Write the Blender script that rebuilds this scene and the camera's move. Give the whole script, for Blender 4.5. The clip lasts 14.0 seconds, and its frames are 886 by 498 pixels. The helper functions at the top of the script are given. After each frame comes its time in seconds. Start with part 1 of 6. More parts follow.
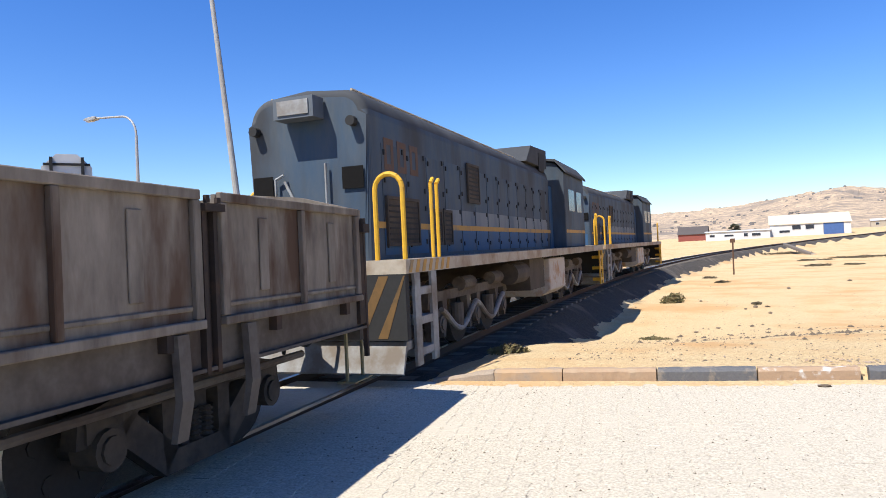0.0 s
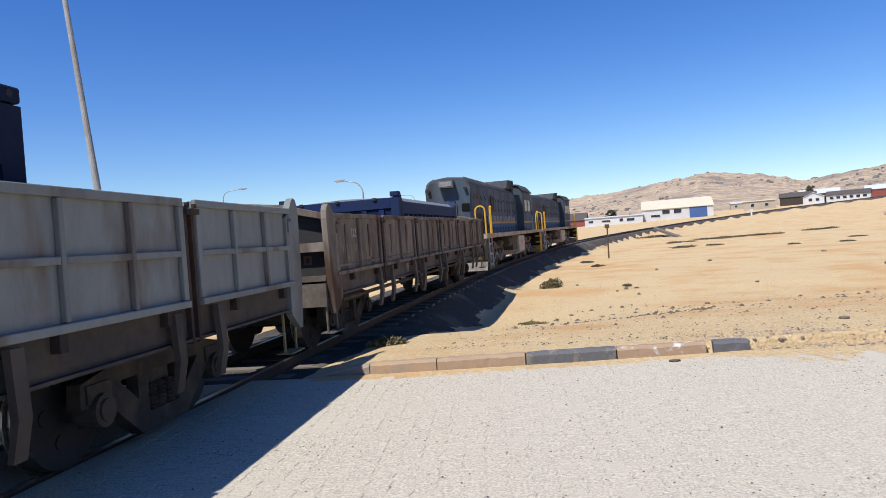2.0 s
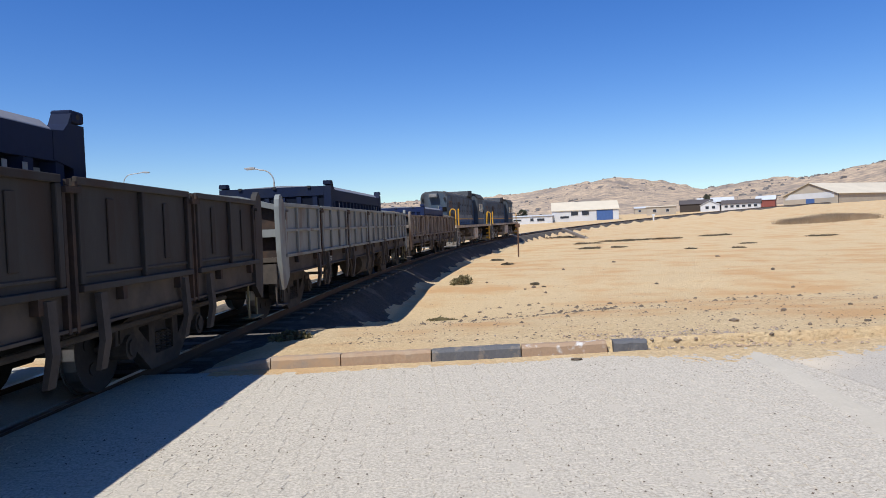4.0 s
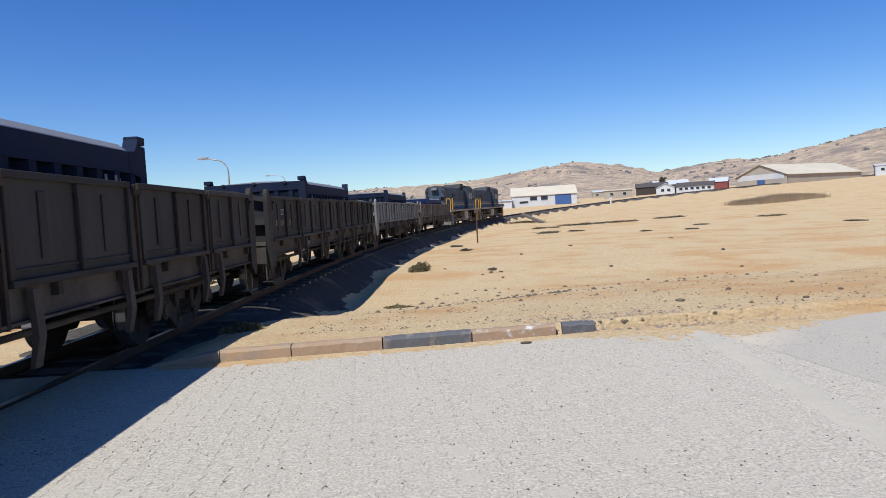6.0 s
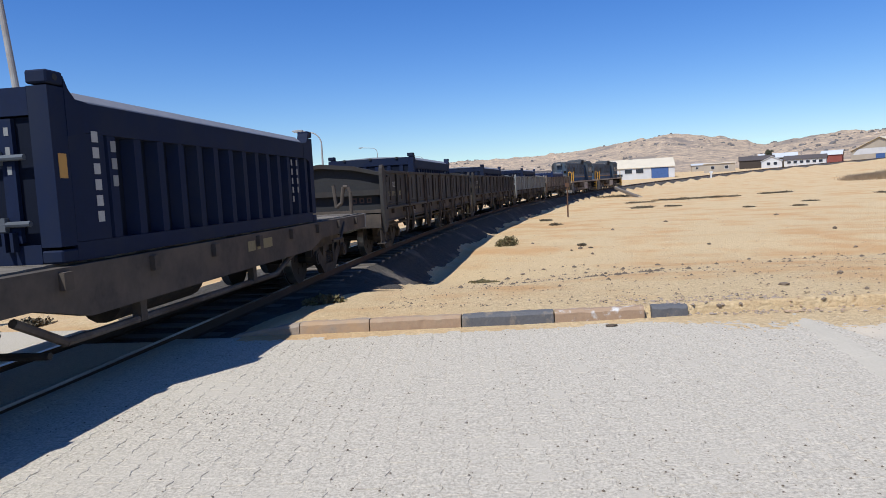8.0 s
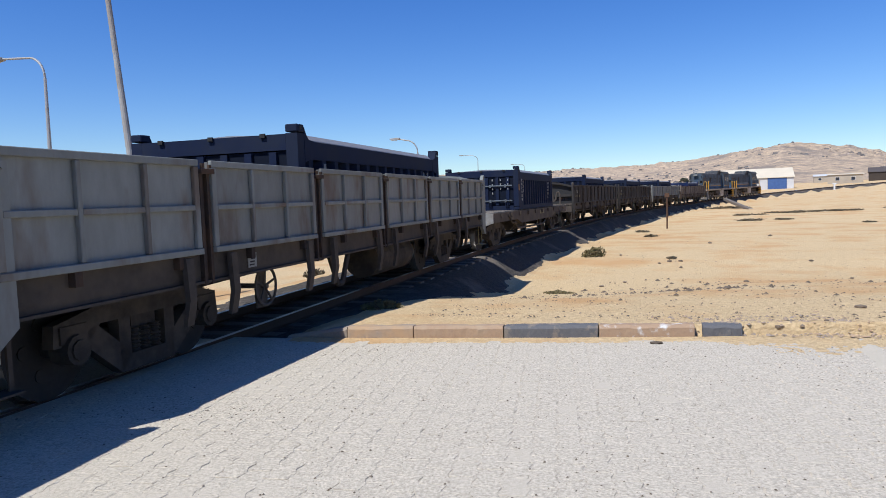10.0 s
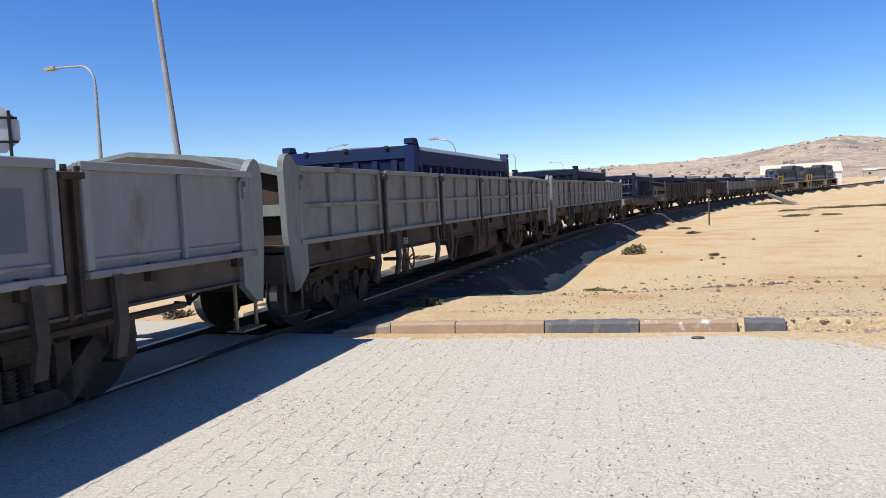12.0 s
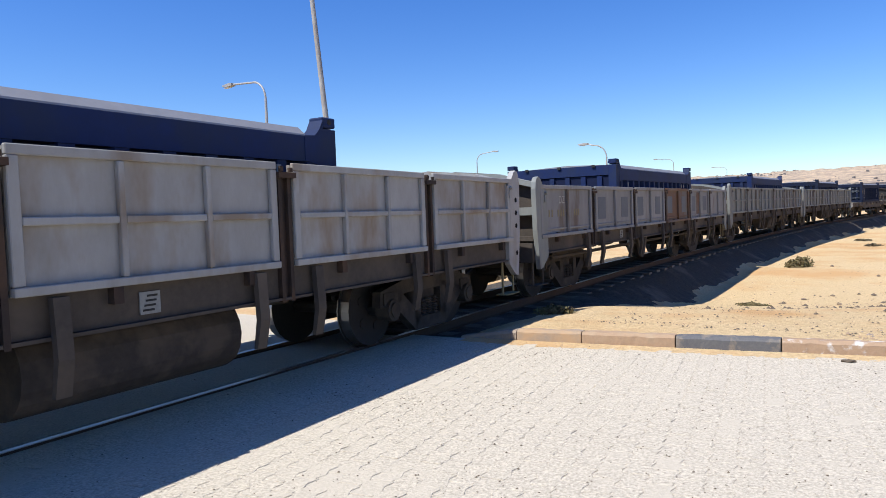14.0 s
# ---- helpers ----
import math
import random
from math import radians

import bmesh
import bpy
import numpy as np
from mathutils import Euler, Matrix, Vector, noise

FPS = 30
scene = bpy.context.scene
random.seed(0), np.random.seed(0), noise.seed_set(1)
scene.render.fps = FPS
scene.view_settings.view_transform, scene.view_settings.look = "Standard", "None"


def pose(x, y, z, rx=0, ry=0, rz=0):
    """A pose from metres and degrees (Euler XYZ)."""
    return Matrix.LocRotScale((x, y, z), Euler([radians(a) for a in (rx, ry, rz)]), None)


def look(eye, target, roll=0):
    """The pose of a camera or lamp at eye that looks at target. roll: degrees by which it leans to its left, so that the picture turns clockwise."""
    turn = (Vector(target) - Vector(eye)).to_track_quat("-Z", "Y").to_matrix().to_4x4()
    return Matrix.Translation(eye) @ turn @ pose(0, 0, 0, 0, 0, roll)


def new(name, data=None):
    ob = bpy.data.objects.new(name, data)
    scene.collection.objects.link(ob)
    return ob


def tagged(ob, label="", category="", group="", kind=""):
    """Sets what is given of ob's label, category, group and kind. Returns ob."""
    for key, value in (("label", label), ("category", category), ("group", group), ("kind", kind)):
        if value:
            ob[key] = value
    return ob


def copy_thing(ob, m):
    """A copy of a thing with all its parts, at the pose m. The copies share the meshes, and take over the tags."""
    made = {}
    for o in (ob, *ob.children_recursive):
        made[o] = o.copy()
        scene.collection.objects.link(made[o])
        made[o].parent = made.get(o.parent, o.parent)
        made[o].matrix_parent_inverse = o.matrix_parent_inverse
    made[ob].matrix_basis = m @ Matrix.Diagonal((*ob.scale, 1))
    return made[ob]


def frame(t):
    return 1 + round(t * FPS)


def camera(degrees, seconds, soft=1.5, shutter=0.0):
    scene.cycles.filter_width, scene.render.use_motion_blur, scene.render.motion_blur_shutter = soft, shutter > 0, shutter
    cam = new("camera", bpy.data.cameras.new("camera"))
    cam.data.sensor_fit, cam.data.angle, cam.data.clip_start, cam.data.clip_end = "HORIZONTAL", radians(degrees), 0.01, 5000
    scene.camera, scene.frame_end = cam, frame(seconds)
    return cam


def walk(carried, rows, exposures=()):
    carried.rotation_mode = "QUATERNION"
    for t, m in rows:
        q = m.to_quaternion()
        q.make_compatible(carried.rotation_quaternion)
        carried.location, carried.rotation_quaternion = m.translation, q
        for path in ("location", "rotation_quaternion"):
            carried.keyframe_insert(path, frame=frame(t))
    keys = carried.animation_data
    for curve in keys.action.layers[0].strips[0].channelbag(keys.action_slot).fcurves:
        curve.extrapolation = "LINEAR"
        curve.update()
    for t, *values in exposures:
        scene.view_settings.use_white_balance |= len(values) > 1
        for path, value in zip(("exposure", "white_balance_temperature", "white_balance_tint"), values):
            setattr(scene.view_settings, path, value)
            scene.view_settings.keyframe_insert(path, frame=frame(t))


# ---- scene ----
cam = camera(65.0, 14.0, soft=0.9)
PATH = [
    (0, (1.373, -7.727, 1.451), (0.709, -5.841, 1.471), -2.5),
    (0.5, (1.472, -7.752, 1.462), (0.905, -5.835, 1.513), -2.3),
    (1, (1.517, -7.752, 1.449), (0.998, -5.82, 1.428), -2.5),
    (1.5, (1.547, -7.737, 1.446), (1.082, -5.792, 1.418), -2.6),
    (2, (1.581, -7.711, 1.462), (1.22, -5.744, 1.439), -4.3),
    (2.5, (1.53, -7.669, 1.455), (1.359, -5.677, 1.414), -2.9),
    (3, (1.503, -7.627, 1.458), (1.441, -5.628, 1.419), -2.7),
    (3.5, (1.561, -7.59, 1.457), (1.445, -5.593, 1.415), -2.3),
    (6, (1.749, -7.601, 1.451), (1.744, -5.603, 1.356), -3.4),
    (6.5, (1.824, -7.555, 1.459), (1.903, -5.557, 1.416), -4.7),
    (7, (1.766, -7.454, 1.442), (1.837, -5.456, 1.393), -3.5),
    (7.5, (1.744, -7.385, 1.46), (1.693, -5.388, 1.379), -3.1),
    (8, (1.835, -7.343, 1.466), (1.569, -5.367, 1.307), -2.9),
    (8.5, (1.919, -7.26, 1.464), (1.5, -5.308, 1.335), -2.6),
    (11, (2.685, -7.359, 1.467), (2.123, -5.444, 1.346), -1.9),
    (11.5, (2.585, -7.413, 1.461), (2.072, -5.483, 1.354), -0.8),
    (12, (2.473, -7.429, 1.453), (1.817, -5.544, 1.33), -2.6),
    (12.5, (2.506, -7.39, 1.421), (1.485, -5.679, 1.257), -2.2),
    (13, (2.601, -7.375, 1.447), (1.138, -6.018, 1.314), -3.3),
    (13.5, (2.731, -7.41, 1.478), (1.299, -6.016, 1.385), -3.2),
    (14, (2.757, -7.399, 1.461), (1.71, -5.697, 1.372), -2.0),
]

# ---------------------------------------------------------------- camera's exposure, sun and sky
cam_rows = [(t, look(eye, target, roll)) for t, eye, target, roll in PATH]
walk(cam, cam_rows, exposures=[(0.0, 0.70, 6300, 8), (0.6, 0.55, 6150, 9), (1.2, 0.38, 6100, 9), (3.0, 0.17, 6050, 9), (6.0, 0.05, 5850, 8), (8.5, 0.10, 5850, 8), (11.0, 0.2, 5900, 9), (12.2, 0.37, 6100, 9), (13.0, 0.66, 6300, 8), (13.6, 0.62, 6300, 8), (14.0, 0.5, 6100, 9)])

SUN = Vector((-0.62, -1.12, 1.95)).normalized()
world = bpy.data.worlds.new("world")
scene.world = world
world.use_nodes = True
wn = world.node_tree.nodes
sky = wn.new("ShaderNodeTexSky")
sky.sky_type = "NISHITA"
sky.sun_disc = False
sky.sun_elevation = math.asin(SUN.z)
sky.sun_rotation = math.atan2(SUN.x, SUN.y)
sky.air_density, sky.dust_density, sky.ozone_density = 1.0, 0.2, 4.0
wn["Background"].inputs["Strength"].default_value = 0.114
sat = wn.new("ShaderNodeHueSaturation")
sat.inputs["Saturation"].default_value = 1.30
sat.inputs["Hue"].default_value = 0.516
world.node_tree.links.new(sky.outputs["Color"], sat.inputs["Color"])
world.node_tree.links.new(sat.outputs["Color"], wn["Background"].inputs["Color"])
sun_data = bpy.data.lights.new("sun", "SUN")
sun_data.energy, sun_data.angle, sun_data.color = 5.0, radians(0.53), (1.0, 0.95, 0.88)
sun = new("sun", sun_data)
sun.matrix_world = look(SUN * 50, (0, 0, 0))

# ---------------------------------------------------------------- materials
def material(name, c1, c2=None, c3=None, rough=0.7, metal=0.0, grain=30.0, large=2.0, mix=0.5, stain=0.35, bump=0.2, bump_dist=0.01, stretch=(1, 1, 1), vary=0.0, spec=0.2, rough2=None):
    """Two scales of colour noise, stains of a third colour, fine relief; vary: brightness from piece to piece."""
    c2 = c2 or tuple(v * 0.75 for v in c1)
    m = bpy.data.materials.new(name)
    m.use_nodes = True
    nt = m.node_tree
    n, link = nt.nodes, nt.links.new
    b = n["Principled BSDF"]
    b.inputs["Metallic"].default_value = metal
    b.inputs["Specular IOR Level"].default_value = spec
    tc = n.new("ShaderNodeTexCoord")
    info = n.new("ShaderNodeObjectInfo")
    add = n.new("ShaderNodeVectorMath"); add.operation = "MULTIPLY_ADD"
    add.inputs[1].default_value = stretch
    off = n.new("ShaderNodeMath"); off.operation = "MULTIPLY"; off.inputs[1].default_value = 37.0
    link(info.outputs["Random"], off.inputs[0])
    link(tc.outputs["Object"], add.inputs[0])
    link(off.outputs[0], add.inputs[2])

    def noise_tex(scale, detail, rough_):
        t = n.new("ShaderNodeTexNoise")
        t.inputs["Scale"].default_value, t.inputs["Detail"].default_value, t.inputs["Roughness"].default_value = scale, detail, rough_
        link(add.outputs[0], t.inputs["Vector"])
        return t

    def ramp(src, lo, hi):
        r = n.new("ShaderNodeMapRange")
        r.inputs["From Min"].default_value, r.inputs["From Max"].default_value = lo, hi
        link(src, r.inputs["Value"])
        return r.outputs["Result"]

    def blend(fac, a, bb, kind="MIX"):
        x = n.new("ShaderNodeMix"); x.data_type = "RGBA"; x.blend_type = kind
        if hasattr(fac, "links"):
            link(fac, x.inputs[0])
        else:
            x.inputs[0].default_value = fac
        for v, k in ((a, 6), (bb, 7)):
            if hasattr(v, "links"):
                link(v, x.inputs[k])
            else:
                x.inputs[k].default_value = (*v, 1)
        return x.outputs[2]

    fine, big = noise_tex(grain, 6, 0.65), noise_tex(large, 5, 0.6)
    col = blend(ramp(fine.outputs["Fac"], 0.5 - mix * 0.5, 0.5 + mix * 0.5), c1, c2)
    if c3:
        col = blend(ramp(big.outputs["Fac"], 0.62 - stain * 0.5, 0.72 - stain * 0.25), col, c3)
    else:
        col = blend(ramp(big.outputs["Fac"], 0.3, 0.75), col, tuple(v * 0.8 for v in c1))
    if vary:
        r = n.new("ShaderNodeMapRange")
        r.inputs["To Min"].default_value, r.inputs["To Max"].default_value = 1 - vary, 1 + vary
        link(info.outputs["Random"], r.inputs["Value"])
        hsv = n.new("ShaderNodeHueSaturation")
        link(r.outputs["Result"], hsv.inputs["Value"])
        link(col, hsv.inputs["Color"])
        col = hsv.outputs["Color"]
    link(col, b.inputs["Base Color"])
    rr = n.new("ShaderNodeMapRange")
    rr.inputs["To Min"].default_value, rr.inputs["To Max"].default_value = rough, rough2 or min(1, rough + 0.2)
    link(big.outputs["Fac"], rr.inputs["Value"])
    link(rr.outputs["Result"], b.inputs["Roughness"])
    if bump:
        bp = n.new("ShaderNodeBump")
        bp.inputs["Strength"].default_value, bp.inputs["Distance"].default_value = bump, bump_dist
        link(fine.outputs["Fac"], bp.inputs["Height"])
        link(bp.outputs["Normal"], b.inputs["Normal"])
    return m


M = {}
M["sand"] = material("sand", (0.66, 0.495, 0.28), (0.44, 0.315, 0.165), (0.51, 0.315, 0.145), rough=0.9, grain=22, large=0.42, mix=0.40, stain=0.30, stretch=(0.9, 1, 1), bump=1.0, bump_dist=0.04, spec=0.1)
M["hill"] = material("hill", (0.60, 0.445, 0.29), (0.31, 0.245, 0.185), (0.27, 0.22, 0.175), rough=0.95, grain=0.16, large=0.02, mix=0.24, stain=0.22, bump=1.0, bump_dist=4.0, spec=0.1, stretch=(1, 1, 2.5))
M["dust"] = material("dust", (0.55, 0.485, 0.375), (0.43, 0.38, 0.295), rough=0.95, grain=40, large=1.5, mix=0.5, bump=0.3, spec=0.1)
M["rock"] = material("rock", (0.22, 0.17, 0.12), (0.13, 0.10, 0.075), rough=0.9, grain=40, large=6, bump=0.6, vary=0.4, spec=0.2)
M["paver"] = material("paver", (0.63, 0.555, 0.43), (0.31, 0.27, 0.21), (0.49, 0.43, 0.335), rough=0.85, grain=52, mix=0.38, large=0.5, stain=0.14, bump=1.0, bump_dist=0.008, spec=0.2)
M["concrete"] = material("concrete", (0.54, 0.475, 0.375), (0.33, 0.29, 0.228), (0.57, 0.48, 0.35), rough=0.85, grain=60, mix=0.4, large=0.35, stain=0.22, bump=0.7, spec=0.2)
M["kerb_bare"] = material("kerb_bare", (0.343, 0.273, 0.203), (0.25, 0.203, 0.156), (0.39, 0.265, 0.156), rough=0.9, grain=35, large=3, bump=0.7, spec=0.2)
M["kerb_red"] = material("kerb_red", (0.385, 0.262, 0.16), (0.31, 0.215, 0.14), (0.38, 0.29, 0.19), rough=0.9, grain=35, large=3, bump=0.7, spec=0.2)
M["kerb_flaked"] = material("kerb_flaked", (0.385, 0.262, 0.16), (0.31, 0.215, 0.14), (0.60, 0.57, 0.52), rough=0.9, grain=35, large=7, stain=0.12, bump=0.7, spec=0.2)
M["kerb_black"] = material("kerb_black", (0.10, 0.10, 0.105), (0.14, 0.135, 0.13), (0.30, 0.24, 0.17), rough=0.85, grain=35, large=4, stain=0.15, bump=0.7, spec=0.2)
M["rail"] = material("rail", (0.55, 0.53, 0.50), (0.45, 0.42, 0.40), rough=0.28, metal=1.0, grain=60, bump=0.05)
M["rail_rust"] = material("rail_rust", (0.13, 0.075, 0.045), (0.09, 0.05, 0.035), rough=0.9, grain=50, spec=0.2)
M["sleeper"] = material("sleeper", (0.20, 0.17, 0.14), (0.13, 0.11, 0.09), rough=0.9, grain=30)
# ballast colour holds part of the train's shade on the slope
M["ballast"] = material("ballast", (0.11, 0.095, 0.078), (0.05, 0.045, 0.04), (0.17, 0.14, 0.11), rough=0.95, grain=16, large=0.8, mix=0.4, stain=0.2, bump=1.0, bump_dist=0.05, spec=0.1)
M["asphalt"] = material("asphalt", (0.11, 0.105, 0.10), (0.08, 0.078, 0.075), (0.2, 0.17, 0.13), rough=0.9, grain=80, large=0.4)

# ---------------------------------------------------------------- mesh helpers
def box(bm, x0, x1, y0, y1, z0, z1):
    v = [bm.verts.new(p) for p in ((x0, y0, z0), (x1, y0, z0), (x1, y1, z0), (x0, y1, z0), (x0, y0, z1), (x1, y0, z1), (x1, y1, z1), (x0, y1, z1))]
    for f in ((3, 2, 1, 0), (4, 5, 6, 7), (0, 1, 5, 4), (1, 2, 6, 5), (2, 3, 7, 6), (3, 0, 4, 7)):
        bm.faces.new([v[i] for i in f])


def prism(bm, pts, axis, a0, a1):
    """A flat outline (list of pairs) drawn out along an axis from a0 to a1."""
    def at(p, a):
        return {"x": (a, p[0], p[1]), "y": (p[0], a, p[1]), "z": (p[0], p[1], a)}[axis]
    lo = [bm.verts.new(at(p, a0)) for p in pts]
    hi = [bm.verts.new(at(p, a1)) for p in pts]
    bm.faces.new(lo[::-1]); bm.faces.new(hi)
    for i in range(len(pts)):
        j = (i + 1) % len(pts)
        bm.faces.new((lo[i], lo[j], hi[j], hi[i]))


def tube(bm, p0, p1, r, seg=8, r1=None):
    p0, p1 = Vector(p0), Vector(p1)
    q = (p1 - p0).to_track_quat("Z", "Y")
    r1 = r if r1 is None else r1
    rings = []
    for p, rad in ((p0, r), (p1, r1)):
        rings.append([bm.verts.new(p + q @ Vector((rad * math.cos(2 * math.pi * i / seg), rad * math.sin(2 * math.pi * i / seg), 0))) for i in range(seg)])
    for i in range(seg):
        j = (i + 1) % seg
        bm.faces.new((rings[0][i], rings[0][j], rings[1][j], rings[1][i]))
    bm.faces.new(rings[0][::-1]); bm.faces.new(rings[1])


def pipe(bm, pts, r, seg=6):
    for a, b in zip(pts, pts[1:]):
        tube(bm, a, b, r, seg)


def finish(bm, name, mats, smooth=False, bevel=0.0):
    if bevel:
        bmesh.ops.bevel(bm, geom=list(bm.edges), offset=bevel, segments=1, affect="EDGES", clamp_overlap=True)
    bmesh.ops.recalc_face_normals(bm, faces=bm.faces)
    me = bpy.data.meshes.new(name)
    bm.to_mesh(me)
    bm.free()
    for m in mats if isinstance(mats, (list, tuple)) else (mats,):
        me.materials.append(m)
    if smooth:
        for p in me.polygons:
            p.use_smooth = True
    return me


def part(name, bm, mat, parent=None, label="", at=(0, 0, 0), smooth=False, bevel=0.0):
    me = bm if isinstance(bm, bpy.types.Mesh) else finish(bm, name, mat, smooth, bevel)
    ob = new(name, me)
    ob.parent = parent
    ob.location = at
    return tagged(ob, label)


def B():
    return bmesh.new()


def smooth01(x, a, b):
    t = min(1, max(0, (x - a) / (b - a)))
    return t * t * (3 - 2 * t)


def lerp_table(x, xs, ys):
    return float(np.interp(x, xs, ys))

# ---------------------------------------------------------------- the line of the track
TR, TR_NEAR, TX0, CURVE = 300.0, 250.0, -2.856, 1.5   # radii beyond and before the crossing, its place, where they meet
GAUGE = 1.067


def track_z(s):
    return lerp_table(s, [-60, -2, 9, 19, 49, 79, 109, 149, 199, 249, 309, 360, 600], [0, 0, 0.1, 0.2, 0.46, 0.77, 1.23, 2.11, 3.48, 5.03, 6.8, 8.15, 13])


def track(s, off=0.0):
    """Place on the track, s metres along it and off metres to its right, and the heading (to the right of +y)."""
    r = TR if s > CURVE else TR_NEAR
    h = (s - CURVE) / r
    x = TX0 + r * (1 - math.cos(h))
    y = CURVE + r * math.sin(h)
    return x + off * math.cos(h), y - off * math.sin(h), track_z(s), h


def to_track(x, y):
    """Along and off the track for a place."""
    r = TR if y > CURVE or x > 100 else TR_NEAR
    dx, dy = TX0 + r - x, y - CURVE
    return CURVE + math.atan2(dy, dx) * r, r - math.hypot(dx, dy)


def kerb_y(x):
    """The road's edge, a little askew to the track."""
    return lerp_table(x, [-6, -1.5, -0.7, 0, 1, 2, 3.14, 3.55, 6, 12, 40], [-0.15, -0.15, -0.11, -0.04, 0.07, 0.19, 0.36, 0.43, 0.72, 1.1, 1.1])


def flat_z(s):
    """The sand to the right of the track: level with the kerb, falling off behind it, rising with the line far away."""
    return lerp_table(s, [-5, 0.6, 1.5, 3, 5, 7, 9, 12, 16, 29, 41, 60, 80, 109, 149, 199, 249, 309, 360, 600], [0.118, 0.118, 0.09, 0.0, -0.25, -0.5, -0.7, -0.7, -0.54, -0.48, -0.47, -0.28, 0.03, 0.45, 1.35, 2.75, 4.35, 6.2, 7.5, 12.3])


def ground_z(x, y):
    s, off = to_track(x, y)
    s = max(-80, min(s, 500))
    yk = y - kerb_y(x)
    bed = track_z(s) - 0.17
    if off > 0:
        slow = 1 + 0.25 * smooth01(off, 3.5, 8.0) * (1 - smooth01(s, 10, 25))
        low = flat_z(min(s, yk) / slow if s < 12 else s / slow)
        z = bed + (low - bed) * smooth01(off, 0.8, 2.1)
    else:
        z = bed - 0.3 * smooth01(-off, 1.6, 4.0)
    z += 0.035 * noise.noise(Vector((x * 0.45, y * 0.45, 0))) * smooth01(yk, 0.3, 2) + 0.10 * noise.noise(Vector((x * 0.07, y * 0.07, 3))) * smooth01(y, 4, 20)
    z += (0.016 * noise.noise(Vector((x * 3.1, y * 3.1, 7))) + 0.012 * noise.noise(Vector((x * 8.3, y * 8.3, 2)))) * smooth01(yk, 0.15, 0.6)
    if yk < 0.12:
        k = smooth01(yk, 0.05, 0.12)
        z = z * k + (-0.09) * (1 - k)
    return z


def spread(lo, hi, fine0, fine1, step, grow):
    xs = list(np.arange(fine0, fine1 + 1e-6, step))
    d, x = step, fine1
    while x < hi:
        d *= grow; x += d; xs.append(x)
    d, x = step, fine0
    while x > lo:
        d *= grow; x -= d; xs.insert(0, x)
    return xs


def grid_mesh(name, xs, ys, zf, mat):
    verts = []
    for y in ys:
        for x in xs:
            q = y + kerb_y(x) * (1 - smooth01(abs(y), 2, 8))
            verts.append((x, q, zf(x, q)))
    w = len(xs)
    faces = [(j * w + i, j * w + i + 1, (j + 1) * w + i + 1, (j + 1) * w + i) for j in range(len(ys) - 1) for i in range(w - 1)]
    me = bpy.data.meshes.new(name)
    me.from_pydata(verts, [], faces)
    me.materials.append(mat)
    for p in me.polygons:
        p.use_smooth = True
    return me


ys = sorted(set(spread(-3000, 3500, -0.3, 9.0, 0.14, 1.06) + [0.05, 0.12]))
ground = new("ground", grid_mesh("ground", spread(-3000, 3000, -6.0, 8.0, 0.16, 1.06), ys, ground_z, M["sand"]))
tagged(ground, "dry yellow-brown desert sand with orange patches", "sand", kind="structure")

# hills round the place
SKY_B = [-180, -120, -60, -8, 1, 4.2, 6.1, 8.4, 10.2, 12.8, 15.4, 17.2, 18.8, 21.1, 25, 27.9, 31, 36, 46, 90, 180]
SKY_E = [1.5, 1.6, 2.2, 2.35, 2.5, 2.76, 2.98, 3.32, 3.48, 3.24, 2.8, 2.3, 2.5, 2.78, 2.98, 3.35, 3.95, 4.4, 4.2, 2.0, 1.5]


def hill_mesh():
    cx, cy = 1.8, -7.4
    bearings = [*np.arange(-180, -75, 5), *np.arange(-75, -14, 1.0), *np.arange(-14, 42, 0.22), *np.arange(42, 60, 1.0), *np.arange(60, 180.1, 5)]
    radii = [330 * 1.028 ** i for i in range(52)]
    verts, faces = [], []
    for b in bearings:
        e = lerp_table(b, SKY_B, SKY_E)
        ridge = lerp_table(b, [-180, 3, 10, 16, 19, 30, 45, 180], [1100, 1000, 760, 820, 760, 640, 640, 1100])
        sb, cb = math.sin(radians(b)), math.cos(radians(b))
        for r in radii:
            x, y = cx + r * sb, cy + r * cb
            top = 1.46 + ridge * math.tan(radians(e))
            k = smooth01(r, 300, ridge)
            k = k ** 1.25 if r < ridge else 1 - 0.5 * smooth01(r, ridge, ridge * 1.6)
            z0 = ground_z(x, y) if r < 420 else lerp_table(r, [420, 800], [5, 6])
            rough_ = noise.fractal(Vector((x * 0.012, y * 0.012, 1.7)), 0.9, 2.1, 6) * 5.5 * smooth01(r, 380, 620)
            crag = abs(noise.fractal(Vector((x * 0.05, y * 0.05, 5.1)), 0.8, 2.2, 4)) * 3.2 * smooth01(r, 450, 700)
            verts.append((x, y, z0 * (1 - k) + top * k + (rough_ * 0.55 + crag - 1.2) * k - (6 if r < 345 else 0)))
    w = len(radii)
    for j in range(len(bearings) - 1):
        for i in range(w - 1):
            faces.append((j * w + i, j * w + i + 1, (j + 1) * w + i + 1, (j + 1) * w + i))
    me = bpy.data.meshes.new("hills")
    me.from_pydata(verts, [], faces)
    me.materials.append(M["hill"])
    return me


hills = tagged(new("hills", hill_mesh()), "barren rocky desert hills of grey-brown stone", "hill", kind="structure")


